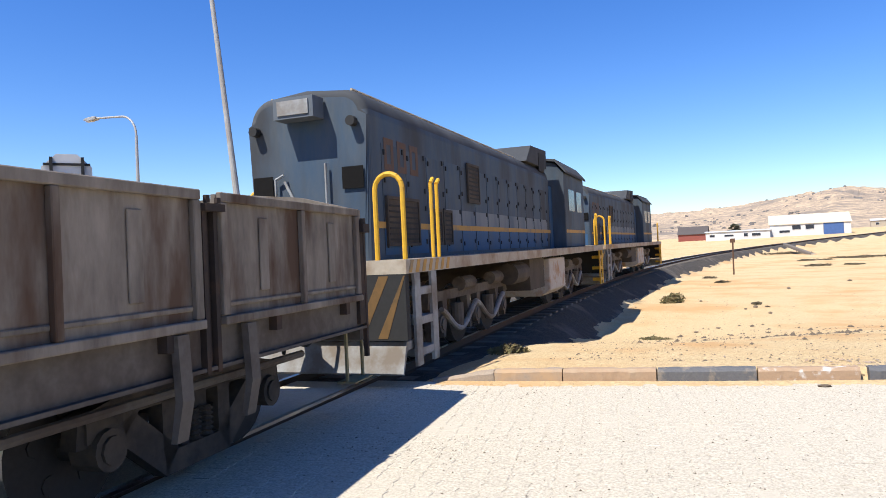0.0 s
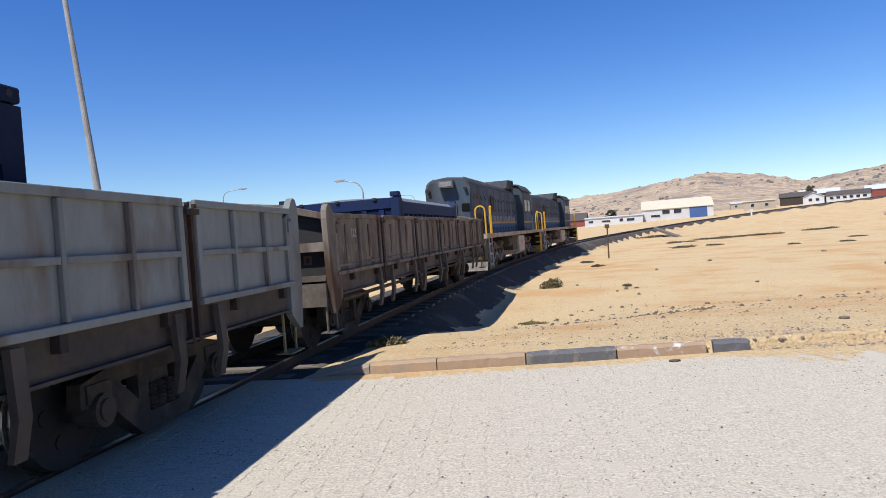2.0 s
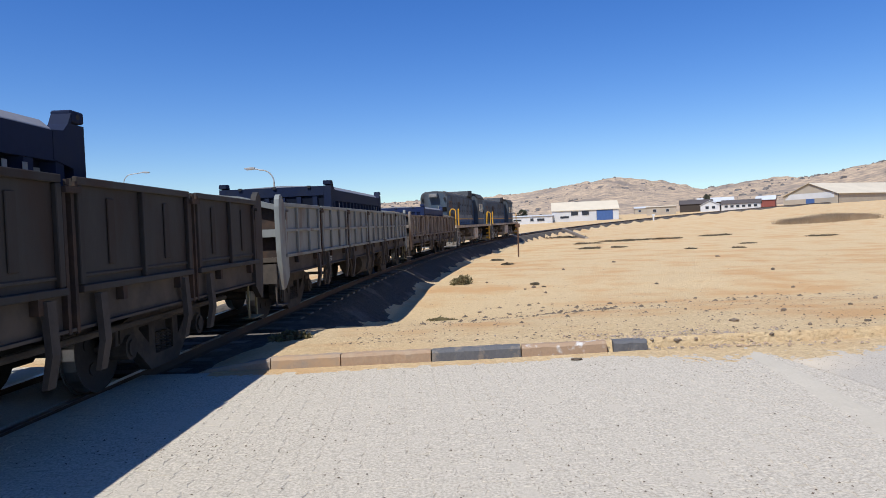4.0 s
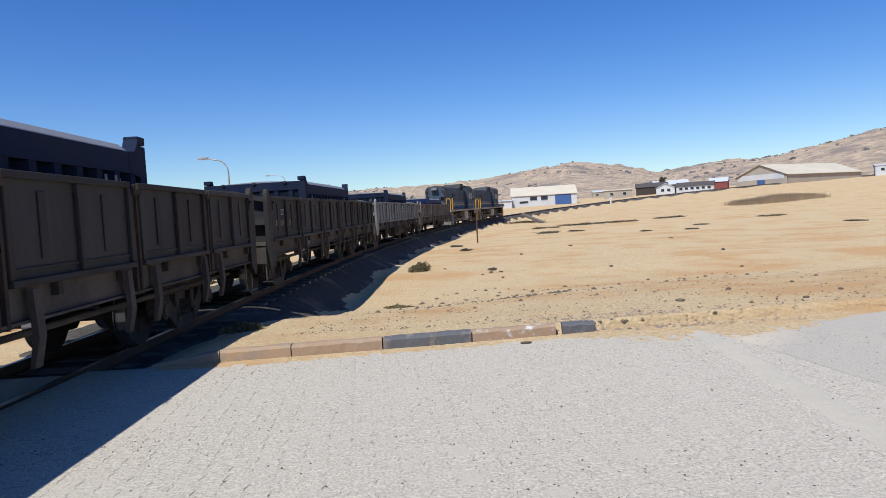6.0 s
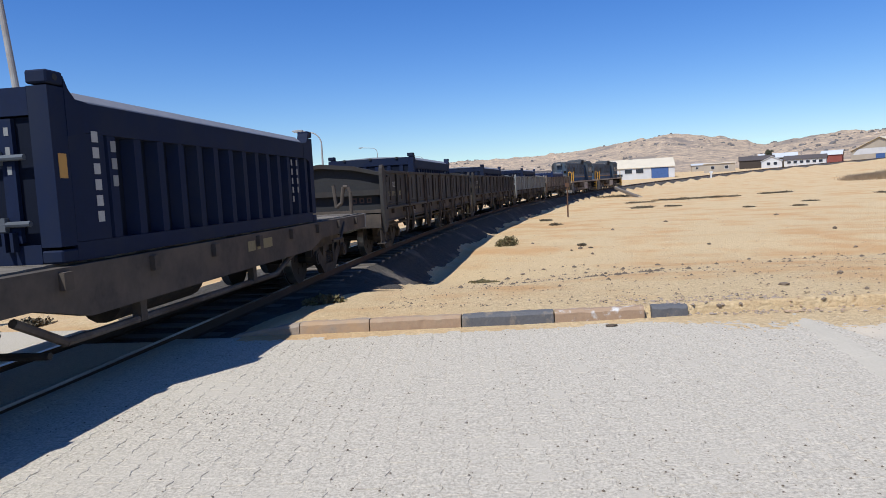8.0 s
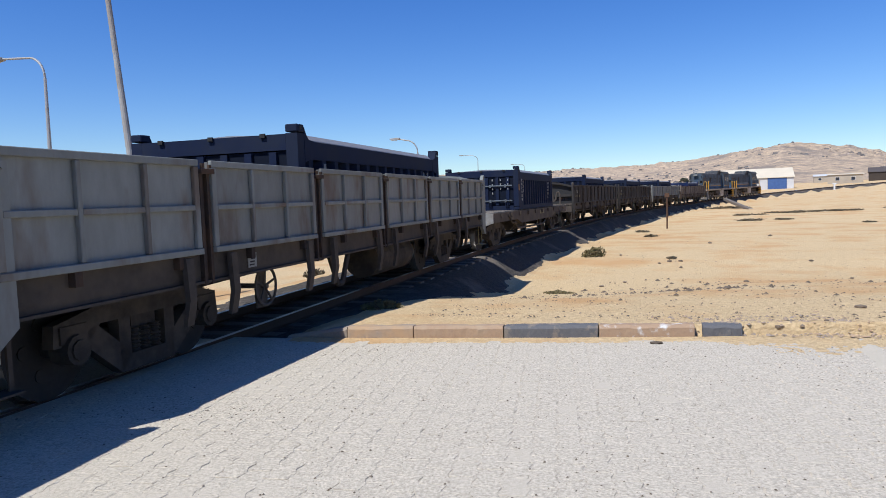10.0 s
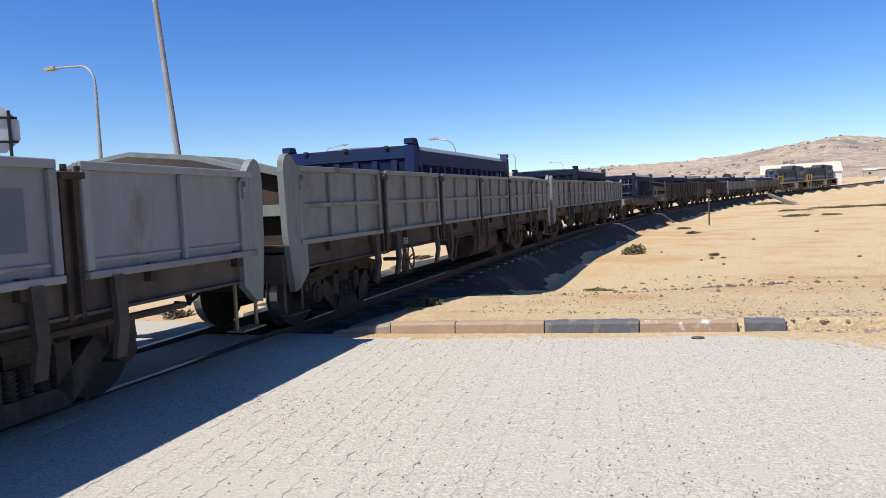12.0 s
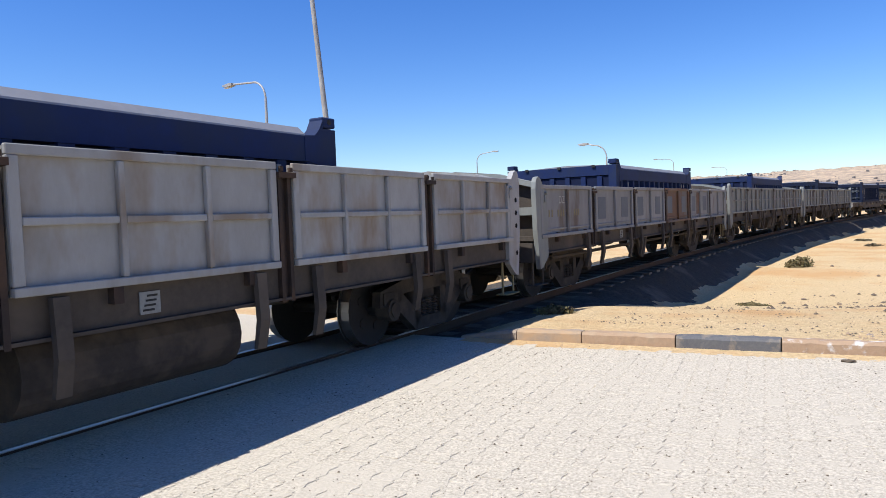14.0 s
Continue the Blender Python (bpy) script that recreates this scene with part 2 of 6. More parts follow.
def boulders():
    """Dark outcrops strewn over the hills, as one mesh."""
    rnd = random.Random(21)
    src = hills.data
    hi = [p for p in src.polygons if -14 < math.degrees(math.atan2(p.center.x - 1.8, p.center.y + 7.4)) < 42 and 430 < math.hypot(p.center.x, p.center.y) < 1000 and p.normal.y < 0.15]
    verts, faces = [], []
    for p in rnd.sample(hi, min(len(hi), 2600)):
        c = p.center
        if noise.noise(Vector((c.x * 0.014, c.y * 0.014, 9))) < 0.05 and rnd.random() < 0.9:
            continue
        r = 0.4 + 2.0 * rnd.random() ** 3
        b, a = len(verts), rnd.uniform(0, 6.28)
        for k in range(5):
            q = r * rnd.uniform(0.7, 1.4)
            verts.append((c.x + q * math.cos(a + k * 1.257), c.y + q * math.sin(a + k * 1.257), c.z - 0.6))
        for k in range(5):
            q = r * rnd.uniform(0.4, 0.9)
            verts.append((c.x + q * math.cos(a + k * 1.257), c.y + q * math.sin(a + k * 1.257), c.z + r * rnd.uniform(0.25, 0.8)))
        faces += [(b + k, b + (k + 1) % 5, b + 5 + (k + 1) % 5, b + 5 + k) for k in range(5)] + [tuple(b + 5 + k for k in range(5))]
    me = bpy.data.meshes.new("boulders")
    me.from_pydata(verts, [], faces)
    me.materials.append(M["outcrop"])
    return me


M["outcrop"] = material("outcrop", (0.185, 0.165, 0.15), (0.12, 0.11, 0.10), rough=0.95, grain=0.8, large=0.05, bump=0.5, bump_dist=0.3, spec=0.1)
tagged(new("boulders", boulders()), "grey-brown boulders and outcrops on the hills", "boulders", kind="stuff")

# ---------------------------------------------------------------- road, kerb, rails
def road():
    """Concrete under the blocks and beside them, between the rails and beyond the track."""
    bm = B()
    def beside_track(off, y1):
        return [track(s, off)[:2] for s in np.linspace(-26, y1, 15)]
    edge = [-1.5, -0.7, 0, 1, 2, 3.14, 3.55, 6, 12, 34]
    prism(bm, [(34, -26)] + [(x, kerb_y(x)) for x in reversed(edge)] + beside_track(0.66, -0.15)[::-1], "z", -0.3, -0.0032)
    beside = [4.605, 6, 12, 33.9]
    prism(bm, [(4.605 + 26.5 * SKEW, -25.9), (33.9, -25.9)] + [(x, kerb_y(x) - 0.002) for x in reversed(beside)], "z", -0.2, -0.001)
    prism(bm, beside_track(0.42, -0.2) + beside_track(-0.42, -0.2)[::-1], "z", -0.3, -0.02)
    prism(bm, beside_track(-0.66, 0.6) + [(-27, 0.6), (-27, -26)], "z", -0.3, -0.012)
    return finish(bm, "road", M["concrete"])


SKEW = 0.117   # of the kerb and the block courses against the track
road_ob = tagged(new("road", road()), "sun-bleached sandy concrete-block road over the level crossing", "road", kind="structure")


def rail_mesh(off):
    prof = [(-0.062, -0.14), (0.062, -0.14), (0.062, -0.128), (0.012, -0.115), (0.01, -0.04), (0.033, -0.03), (0.033, -0.004), (0.028, 0.0), (-0.028, 0.0), (-0.033, -0.004), (-0.033, -0.03), (-0.01, -0.04), (-0.012, -0.115), (-0.062, -0.128)]
    ss = list(np.arange(-30, 60, 2.0)) + list(np.arange(60, 420, 5.0))
    verts, faces, tops = [], [], []
    n = len(prof)
    for s in ss:
        for a, z in prof:
            x, y, tz, h = track(s, off + a)
            verts.append((x, y, tz + z))
    for i in range(len(ss) - 1):
        for j in range(n):
            k = (j + 1) % n
            faces.append((i * n + j, i * n + k, (i + 1) * n + k, (i + 1) * n + j))
            tops.append(1 if j in (6, 7, 8) else 0)
    me = bpy.data.meshes.new("rail")
    me.from_pydata(verts, [], faces)
    me.materials.append(M["rail_rust"]); me.materials.append(M["rail"])
    me.polygons.foreach_set("material_index", tops)
    return me


railway = tagged(new("railway_track"), "narrow-gauge railway track curving away over the sand", "railway track", kind="structure")
for o in (-GAUGE / 2 - 0.03, GAUGE / 2 + 0.03):
    part("rail", rail_mesh(o), None, railway, "rusty steel rail with polished top")
bm = B()
for i in range(560):
    s = 0.6 + i * 0.68
    x, y, z, h = track(s)
    c, sn = math.cos(h), math.sin(h)
    n0 = len(bm.verts)
    box(bm, -1.0, 1.0, -0.12, 0.12, -0.26, -0.135 + 0.01 * random.random())
    bm.verts.ensure_lookup_table()
    for v in bm.verts[n0:]:
        px, py = v.co.x, v.co.y
        v.co.x, v.co.y, v.co.z = x + px * c + py * sn, y - px * sn + py * c, z + v.co.z
part("sleepers", bm, M["sleeper"], railway, "half-buried concrete sleepers")


def ballast_mesh():
    """Stone between and beside the rails, coloured dark to deepen the train's shade on the slope, its edge uneven and
    running out into the sand.
    """
    ss = list(np.arange(0.25, 40, 0.16)) + list(np.arange(40, 120, 0.6)) + list(np.arange(120, 400, 3.0))
    offs = [-2.3, -2.0, -1.7, -1.3, -0.9, -0.57, -0.56, -0.3, 0, 0.3, 0.56, 0.57, 0.8, 1.0, 1.2, 1.4, 1.6, 1.8, 2.0, 2.2, 2.4, 2.7]
    verts, faces = [], []
    for s in ss:
        edge = 1.95 + 0.35 * noise.noise(Vector((s * 0.5, 2.2, 0))) + 0.16 * noise.noise(Vector((s * 2.3, 0, 4))) * (1 - smooth01(s, 12, 30))
        edge -= 0.75 * (1 - smooth01(s, 1.0, 4.5))
        for o in offs:
            x, y, tz, h = track(s, o)
            k = 1 - smooth01(abs(o), edge - 0.22, edge)
            bump_ = 0.010 * noise.noise(Vector((x * 7, y * 7, 0)))
            if abs(o) < 0.95:
                z = max(tz - 0.15, ground_z(x, y) + 0.01) if abs(o) < 0.56 else tz - 0.135
                z += bump_ * 0.5
            else:
                z = ground_z(x, y) + 0.035 * k - 0.06 * (1 - k) + bump_ * k
            verts.append((x, y, z))
    w = len(offs)
    for j in range(len(ss) - 1):
        for i in range(w - 1):
            faces.append((j * w + i, j * w + i + 1, (j + 1) * w + i + 1, (j + 1) * w + i))
    me = bpy.data.meshes.new("ballast")
    me.from_pydata(verts, [], faces)
    me.materials.append(M["ballast"])
    return me


part("ballast", ballast_mesh(), None, railway, "ballast half drowned in sand, coloured dark to deepen the train's shade")

# ---------------------------------------------------------------- paint and steel of the train
M["wagon_grey"] = material("wagon_grey", (0.228, 0.236, 0.218), (0.158, 0.162, 0.148), (0.130, 0.104, 0.082), rough=0.6, grain=9, large=1.6, mix=0.7, stain=0.18, bump=0.25, stretch=(1, 1, 0.35), vary=0.10)
M["wagon_pale"] = material("wagon_pale", (0.345, 0.34, 0.325), (0.245, 0.235, 0.215), (0.22, 0.175, 0.13), rough=0.65, grain=5, large=1.4, mix=0.6, stain=0.2, bump=0.25, stretch=(1, 1, 0.45), vary=0.06)
M["galvanised"] = material("galvanised", (0.40, 0.40, 0.395), (0.32, 0.32, 0.315), (0.31, 0.30, 0.28), rough=0.5, metal=0.4, grain=20, large=2)
M["wagon_brown"] = material("wagon_brown", (0.046, 0.042, 0.037), (0.031, 0.028, 0.025), (0.036, 0.026, 0.020), rough=0.65, grain=8, large=1.6, mix=0.7, stain=0.3, bump=0.3, stretch=(1, 1, 0.35), vary=0.2)
M["wagon_dusty"] = material("wagon_dusty", (0.255, 0.215, 0.17), (0.105, 0.086, 0.069), (0.085, 0.052, 0.034), rough=0.8, grain=4.5, large=2.2, mix=0.4, stain=0.27, bump=0.45, stretch=(1, 1, 0.3), vary=0.1)
M["frame_light"] = material("frame_light", (0.143, 0.12, 0.098), (0.098, 0.083, 0.068), (0.075, 0.056, 0.044), rough=0.85, grain=12, large=1.5, vary=0.1)
M["wagon_orange"] = material("wagon_orange", (0.149, 0.071, 0.035), (0.124, 0.083, 0.058), (0.137, 0.128, 0.115), rough=0.6, grain=6, large=1.2, mix=0.8, stain=0.25, bump=0.25)
M["rust_post"] = material("rust_post", (0.048, 0.035, 0.028), (0.031, 0.025, 0.022), (0.072, 0.045, 0.03), rough=0.85, grain=20, large=3)
M["frame_dust"] = material("frame_dust", (0.073, 0.06, 0.049), (0.051, 0.043, 0.035), (0.095, 0.076, 0.058), rough=0.85, grain=14, large=1.5, vary=0.1)
M["bogie"] = material("bogie", (0.06, 0.05, 0.042), (0.04, 0.034, 0.029), (0.088, 0.07, 0.054), rough=0.85, grain=16, large=3)
M["wheel"] = material("wheel", (0.055, 0.047, 0.041), (0.035, 0.03, 0.027), rough=0.7, grain=20)
M["tread"] = material("tread", (0.5, 0.48, 0.46), rough=0.3, metal=1.0, grain=60, bump=0.02)
M["container"] = material("container", (0.0065, 0.0185, 0.078), (0.006, 0.015, 0.062), (0.013, 0.022, 0.055), rough=0.6, grain=12, large=1.5, bump=0.1, spec=0.22)
M["container_dusty"] = material("container_dusty", (0.006, 0.0125, 0.038), (0.005, 0.010, 0.030), (0.012, 0.017, 0.034), rough=0.7, grain=12, large=1.5, bump=0.1, spec=0.18)
# darker copy of the dusty paint: shade between the ribs, put into the sheet's colour
M["container_dusty_sheet"] = material("container_dusty_sheet", (0.004, 0.007, 0.017), (0.0035, 0.006, 0.013), rough=0.7, grain=12, large=2, bump=0.1, spec=0.15)
M["container_top"] = material("container_top", (0.26, 0.26, 0.275), (0.20, 0.20, 0.215), rough=0.6, grain=10, large=2)
# same for the navy paint, shaded copy for the set-back sheets
M["container_dark"] = material("container_dark", (0.004, 0.009, 0.037), (0.003, 0.007, 0.029), rough=0.55, grain=12, large=2, bump=0.1)
M["white_paint"] = material("white_paint", (0.72, 0.71, 0.68), (0.6, 0.59, 0.56), rough=0.6, grain=30)
M["yellow_paint"] = material("yellow_paint", (0.66, 0.38, 0.03), (0.52, 0.28, 0.03), (0.35, 0.2, 0.06), rough=0.5, grain=15, stain=0.15)
M["letter_worn"] = material("letter_worn", (0.44, 0.43, 0.39), (0.30, 0.29, 0.26), rough=0.7, grain=30)
M["letter_white"] = material("letter_white", (0.28, 0.28, 0.265), (0.18, 0.18, 0.165), rough=0.7, grain=30)
M["old_yellow"] = material("old_yellow", (0.27, 0.225, 0.115), (0.16, 0.14, 0.09), rough=0.7, grain=30)
M["loco_blue"] = material("loco_blue", (0.026, 0.082, 0.18), (0.045, 0.088, 0.145), (0.075, 0.095, 0.115), rough=0.6, grain=8, large=1.1, mix=0.8, stain=0.25, bump=0.2, stretch=(1, 1, 0.4))
M["loco_hood"] = material("loco_hood", (0.034, 0.066, 0.108), (0.080, 0.090, 0.098), (0.043, 0.045, 0.048), rough=0.6, grain=4, large=0.9, mix=0.5, stain=0.35, bump=0.2, stretch=(1, 1, 0.3))
M["loco_bleached"] = material("loco_bleached", (0.20, 0.205, 0.20), (0.15, 0.165, 0.18), (0.10, 0.12, 0.145), rough=0.65, grain=5, large=1.0, mix=0.7, stain=0.3, stretch=(1, 1, 0.4))
M["number_faded"] = material("number_faded", (0.14, 0.08, 0.05), (0.07, 0.062, 0.06), rough=0.7, grain=18, mix=0.4)
M["chevron"] = material("chevron", (0.17, 0.095, 0.035), (0.115, 0.07, 0.03), (0.06, 0.045, 0.032), rough=0.7, grain=10, stain=0.25)
M["step_grey"] = material("step_grey", (0.30, 0.30, 0.29), (0.22, 0.215, 0.2), (0.16, 0.13, 0.1), rough=0.7, grain=14)
M["loco_soot"] = material("loco_soot", (0.056, 0.058, 0.061), (0.04, 0.042, 0.044), (0.076, 0.078, 0.08), rough=0.75, grain=7, large=1.0, mix=0.8, stain=0.3, stretch=(1, 1, 0.4))
M["loco_grey"] = material("loco_grey", (0.119, 0.132, 0.145), (0.089, 0.102, 0.115), (0.072, 0.076, 0.081), rough=0.65, grain=6, large=1.0, mix=0.8, stain=0.3, stretch=(1, 1, 0.4))
M["stripe_orange"] = material("stripe_orange", (0.48, 0.26, 0.06), (0.36, 0.21, 0.07), (0.22, 0.17, 0.11), rough=0.65, grain=14, stain=0.2)
M["deck_edge"] = material("deck_edge", (0.42, 0.36, 0.28), (0.33, 0.28, 0.21), (0.25, 0.18, 0.12), rough=0.75, grain=12, large=2)
M["deck_plank"] = material("deck_plank", (0.235, 0.205, 0.165), (0.15, 0.13, 0.105), (0.10, 0.085, 0.07), rough=0.85, grain=14, large=2, stretch=(0.3, 1, 1), vary=0.25)
# near-black colour standing for the shade inside openings that are not cut
M["dark_hole"] = material("dark_hole", (0.012, 0.011, 0.010), rough=0.9, grain=20, spec=0.1)
M["black_steel"] = material("black_steel", (0.035, 0.034, 0.033), (0.025, 0.024, 0.023), rough=0.7, grain=20)
M["tank_white"] = material("tank_white", (0.46, 0.42, 0.37), (0.38, 0.33, 0.28), (0.34, 0.2, 0.11), rough=0.7, grain=10, large=2.5, stain=0.2)
M["glass"] = material("glass", (0.02, 0.025, 0.03), rough=0.12, grain=5, bump=0, spec=0.35)

# ---------------------------------------------------------------- running gear
def wheelset_mesh(r=0.42):
    bm = B()
    for sx in (-1, 1):
        x = sx * (GAUGE / 2)
        tube(bm, (x - sx * 0.03, 0, 0), (x + sx * 0.10, 0, 0), r, 24)
        tube(bm, (x - sx * 0.045, 0, 0), (x - sx * 0.0301, 0, 0), r + 0.028, 24)
        for k in range(5):
            a = k * 2 * math.pi / 5
            tube(bm, (x + sx * 0.1005, 0.22 * math.cos(a), 0.22 * math.sin(a)), (x + sx * 0.112, 0.22 * math.cos(a), 0.22 * math.sin(a)), 0.06, 8)
    tube(bm, (-0.85, 0, 0), (0.85, 0, 0), 0.075, 10)
    me = finish(bm, "wheelset", [M["wheel"], M["tread"]])
    for p in me.polygons:
        d = (Vector((0, p.center.y, p.center.z))).length
        if d > r * 0.95 and abs(p.normal.x) < 0.3:
            p.material_index = 1
    return me


WHEELS = []


def bogie(parent, y, base=0.85, r=0.42, big=False):
    """A cast three-piece bogie with springs and two turning wheelsets."""
    cast = M["frame_light"] if big else M["bogie"]
    axles = (-base, base) if not big else (-base * 1.6, 0, base * 1.6)
    half = axles[-1]
    bm = B()
    box(bm, -0.86, 0.86, -0.16, 0.16, 0.46, 0.62)
    ob = part("bogie", bm, M["bogie"], parent, "dusty cast steel bogie", at=(0, y, 0))
    for sx in (-1, 1):
        bm = B()
        x0, x1 = sorted((sx * 0.80, sx * 0.91))
        if big:
            # a deep top beam with a pedestal over each axle
            prism(bm, [(-half - 0.42, 0.70), (-half - 0.36, 0.92), (half + 0.36, 0.92), (half + 0.42, 0.70), (half + 0.24, 0.70), (half + 0.18, 0.78), (-half - 0.18, 0.78), (-half - 0.24, 0.70)], "x", x0, x1)
            for a in axles:
                for k in (-1, 1):
                    prism(bm, [(a + k * 0.17, 0.79), (a + k * 0.17, 0.26), (a + k * 0.25, 0.26), (a + k * 0.36, 0.79)], "x", x0, x1)
        else:
            # top chord, diagonal members, bottom chord, columns
            prism(bm, [(-half - 0.20, 0.46), (-half - 0.18, 0.64), (-half * 0.45, 0.78), (half * 0.45, 0.78), (half + 0.18, 0.64), (half + 0.20, 0.46), (half * 0.80, 0.45), (half * 0.66, 0.58), (-half * 0.66, 0.58), (-half * 0.80, 0.45)], "x", x0, x1)
            prism(bm, [(-half * 0.98, 0.51), (-half * 0.70, 0.575), (-half * 0.25, 0.26), (-half * 0.40, 0.105)], "x", x0, x1)
            prism(bm, [(half * 0.98, 0.51), (half * 0.40, 0.105), (half * 0.25, 0.26), (half * 0.70, 0.575)], "x", x0, x1)
            box(bm, x0, x1, -half * 0.40, half * 0.40, 0.10, 0.25)
            for k in (-1, 1):
                box(bm, x0, x1, k * half * 0.34 - 0.07, k * half * 0.34 + 0.07, 0.24, 0.64)
        part("side_frame", bm, cast, ob)
        if big:
            for a, b in zip(axles, axles[1:]):
                bm = B()
                line_ = [(sx * 0.95, a + (b - a) * k / 10, 0.66 - 0.34 * math.sin(math.pi * k / 10) ** 1.5) for k in range(11)]
                pipe(bm, line_, 0.045, 8)
                part("equaliser_bar", bm, M["step_grey"], ob, "curved pale dusty equaliser bar")
                bm = B()
                tube(bm, (sx * 0.90, (a + b) / 2, 0.36), (sx * 0.90, (a + b) / 2, 0.70), 0.10, 12)
                part("spring_pot", bm, cast, ob)
                bm = B()
                tube(bm, (sx * 0.93, (a + b) / 2 + 0.05, 0.98), (sx * 0.93, (a + b) / 2 + 0.60, 0.98), 0.11, 12)
                part("brake_cylinder", bm, cast, ob)
        for a in axles:
            bm = B()
            tube(bm, (sx * 0.78, a, r), (sx * 0.97, a, r), 0.125, 12)
            tube(bm, (sx * 0.97, a, r), (sx * 0.99, a, r), 0.085, 10)
            box(bm, min(sx * 0.79, sx * 0.93), max(sx * 0.79, sx * 0.93), a - 0.14, a + 0.14, r + 0.06, r + 0.20)
            part("axle_box", bm, cast, ob)
        for dy in (-0.135, 0.0, 0.135):
            part("spring", SPRING_MESH, None, ob, at=(sx * 0.86, dy, 0))
    wm = WHEEL_MESH if not big else WHEEL_BIG
    for a in axles:
        part("wheelset", wm, None, ob, at=(0, a, r))
    return ob


def spring_mesh():
    bm = B()
    rings = []
    for i in range(25):
        r = 0.052 + 0.012 * math.cos(i / 4 * 2 * math.pi)
        rings.append([bm.verts.new((r * math.cos(a), r * math.sin(a), 0.26 + i * 0.21 / 24)) for a in np.linspace(0, 2 * math.pi, 9)[:8]])
    for p, q in zip(rings, rings[1:]):
        for i in range(8):
            bm.faces.new((p[i], p[(i + 1) % 8], q[(i + 1) % 8], q[i]))
    return finish(bm, "spring", M["bogie"])


SPRING_MESH = spring_mesh()
WHEEL_MESH = wheelset_mesh()
WHEEL_BIG = wheelset_mesh(0.46)


def coupler(parent, y, d):
    bm = B()
    box(bm, -0.09, 0.09, min(y, y + d * 0.42), max(y, y + d * 0.42), 0.72, 0.88)
    prism(bm, [(-0.17, y + d * 0.36), (0.06, y + d * 0.36), (0.20, y + d * 0.46), (0.20, y + d * 0.58), (0.10, y + d * 0.58), (0.06, y + d * 0.50), (-0.10, y + d * 0.50), (-0.17, y + d * 0.60)], "z", 0.64, 0.94)
    part("coupler", bm, M["bogie"], parent)
    bm = B()
    pipe(bm, [(0.35, y, 0.78), (0.36, y + d * 0.16, 0.74), (0.34, y + d * 0.26, 0.60), (0.28, y + d * 0.36, 0.52), (0.22, y + d * 0.48, 0.55)], 0.022, 8)
    part("brake_hose", bm, M["black_steel"], parent)


# ---------------------------------------------------------------- drop-side wagons
DOORS, PITCH = 6, 2.31   # doors on a side, metres from post to post


def door_kit(two_tier, mat, w, side, h=0.80, pressed=True):
    """One drop-side door, hinged at its lower edge, as a panel and its ribs; local origin at its middle on the sill."""
    x0, x1 = (0.0, 0.035) if side > 0 else (-0.035, 0.0)
    bm = B()
    box(bm, x0, x1, -w / 2, w / 2, 0, h)
    kit = [finish(bm, "side_door", mat)]

    def rib(y0, y1, z0, z1, d=0.05):
        bm = B()
        box(bm, *((x1 + 0.0005, x1 + d) if side > 0 else (x0 - d, x0 - 0.0005)), y0, y1, z0, z1)
        kit.append(finish(bm, "rib", mat, bevel=0.006))
    rib(-w / 2, w / 2, h - 0.05, h + 0.012, 0.04)
    rib(-w / 2, w / 2, 0.0, 0.055, 0.055)
    for k in (-1, 1):
        a = k * (w / 2 - 0.035)
        rib(a - 0.035, a + 0.035, 0.057, h - 0.052, 0.04)
    if two_tier:
        for k in (-1, 1):
            rib(k * w / 6 - 0.022, k * w / 6 + 0.022, 0.057, h - 0.052, 0.045)
        for a, b in ((-w / 2 + 0.072, -w / 6 - 0.024), (-w / 6 + 0.024, w / 6 - 0.024), (w / 6 + 0.024, w / 2 - 0.072)):
            rib(a, b, 0.40, 0.45, 0.04)
    else:
        rib(-0.025, 0.025, 0.057, h - 0.052, 0.045)
        for k in (-1, 1):
            if pressed:
                rib(k * w / 4 - 0.055, k * w / 4 + 0.055, 0.19, h - 0.13, 0.016)
            rib(min(k * 0.027, k * (w / 2 - 0.072)), max(k * 0.027, k * (w / 2 - 0.072)), 0.11, 0.14, 0.016)
    return kit


def hang_door(kit, ob, at):
    door = part("side_door", kit[0], None, ob, at=at)
    for me in kit[1:]:
        part("rib", me, None, door)
    return door


def narrow_post(side, end, WL):
    """A plain channel with a turned-over head, closing a side without a plate."""
    bm = B()
    y = end * (WL / 2 - 0.20)
    a, b = sorted((side * 1.31, side * 1.395))
    box(bm, a, b, y - 0.07, y + 0.07, 0.86, 1.80)
    a, b = sorted((side * 1.34, side * 1.45))
    box(bm, a, b, y - 0.05, y + 0.09, 1.70, 1.78)
    tube(bm, (side * 1.42, y, 1.78), (side * 1.42, y, 1.83), 0.03, 8)
    box(bm, min(side * 1.36, side * 1.40), max(side * 1.36, side * 1.40), y + 0.075 * end - 0.02, y + 0.075 * end + 0.02, 0.55, 1.70)
    return bm


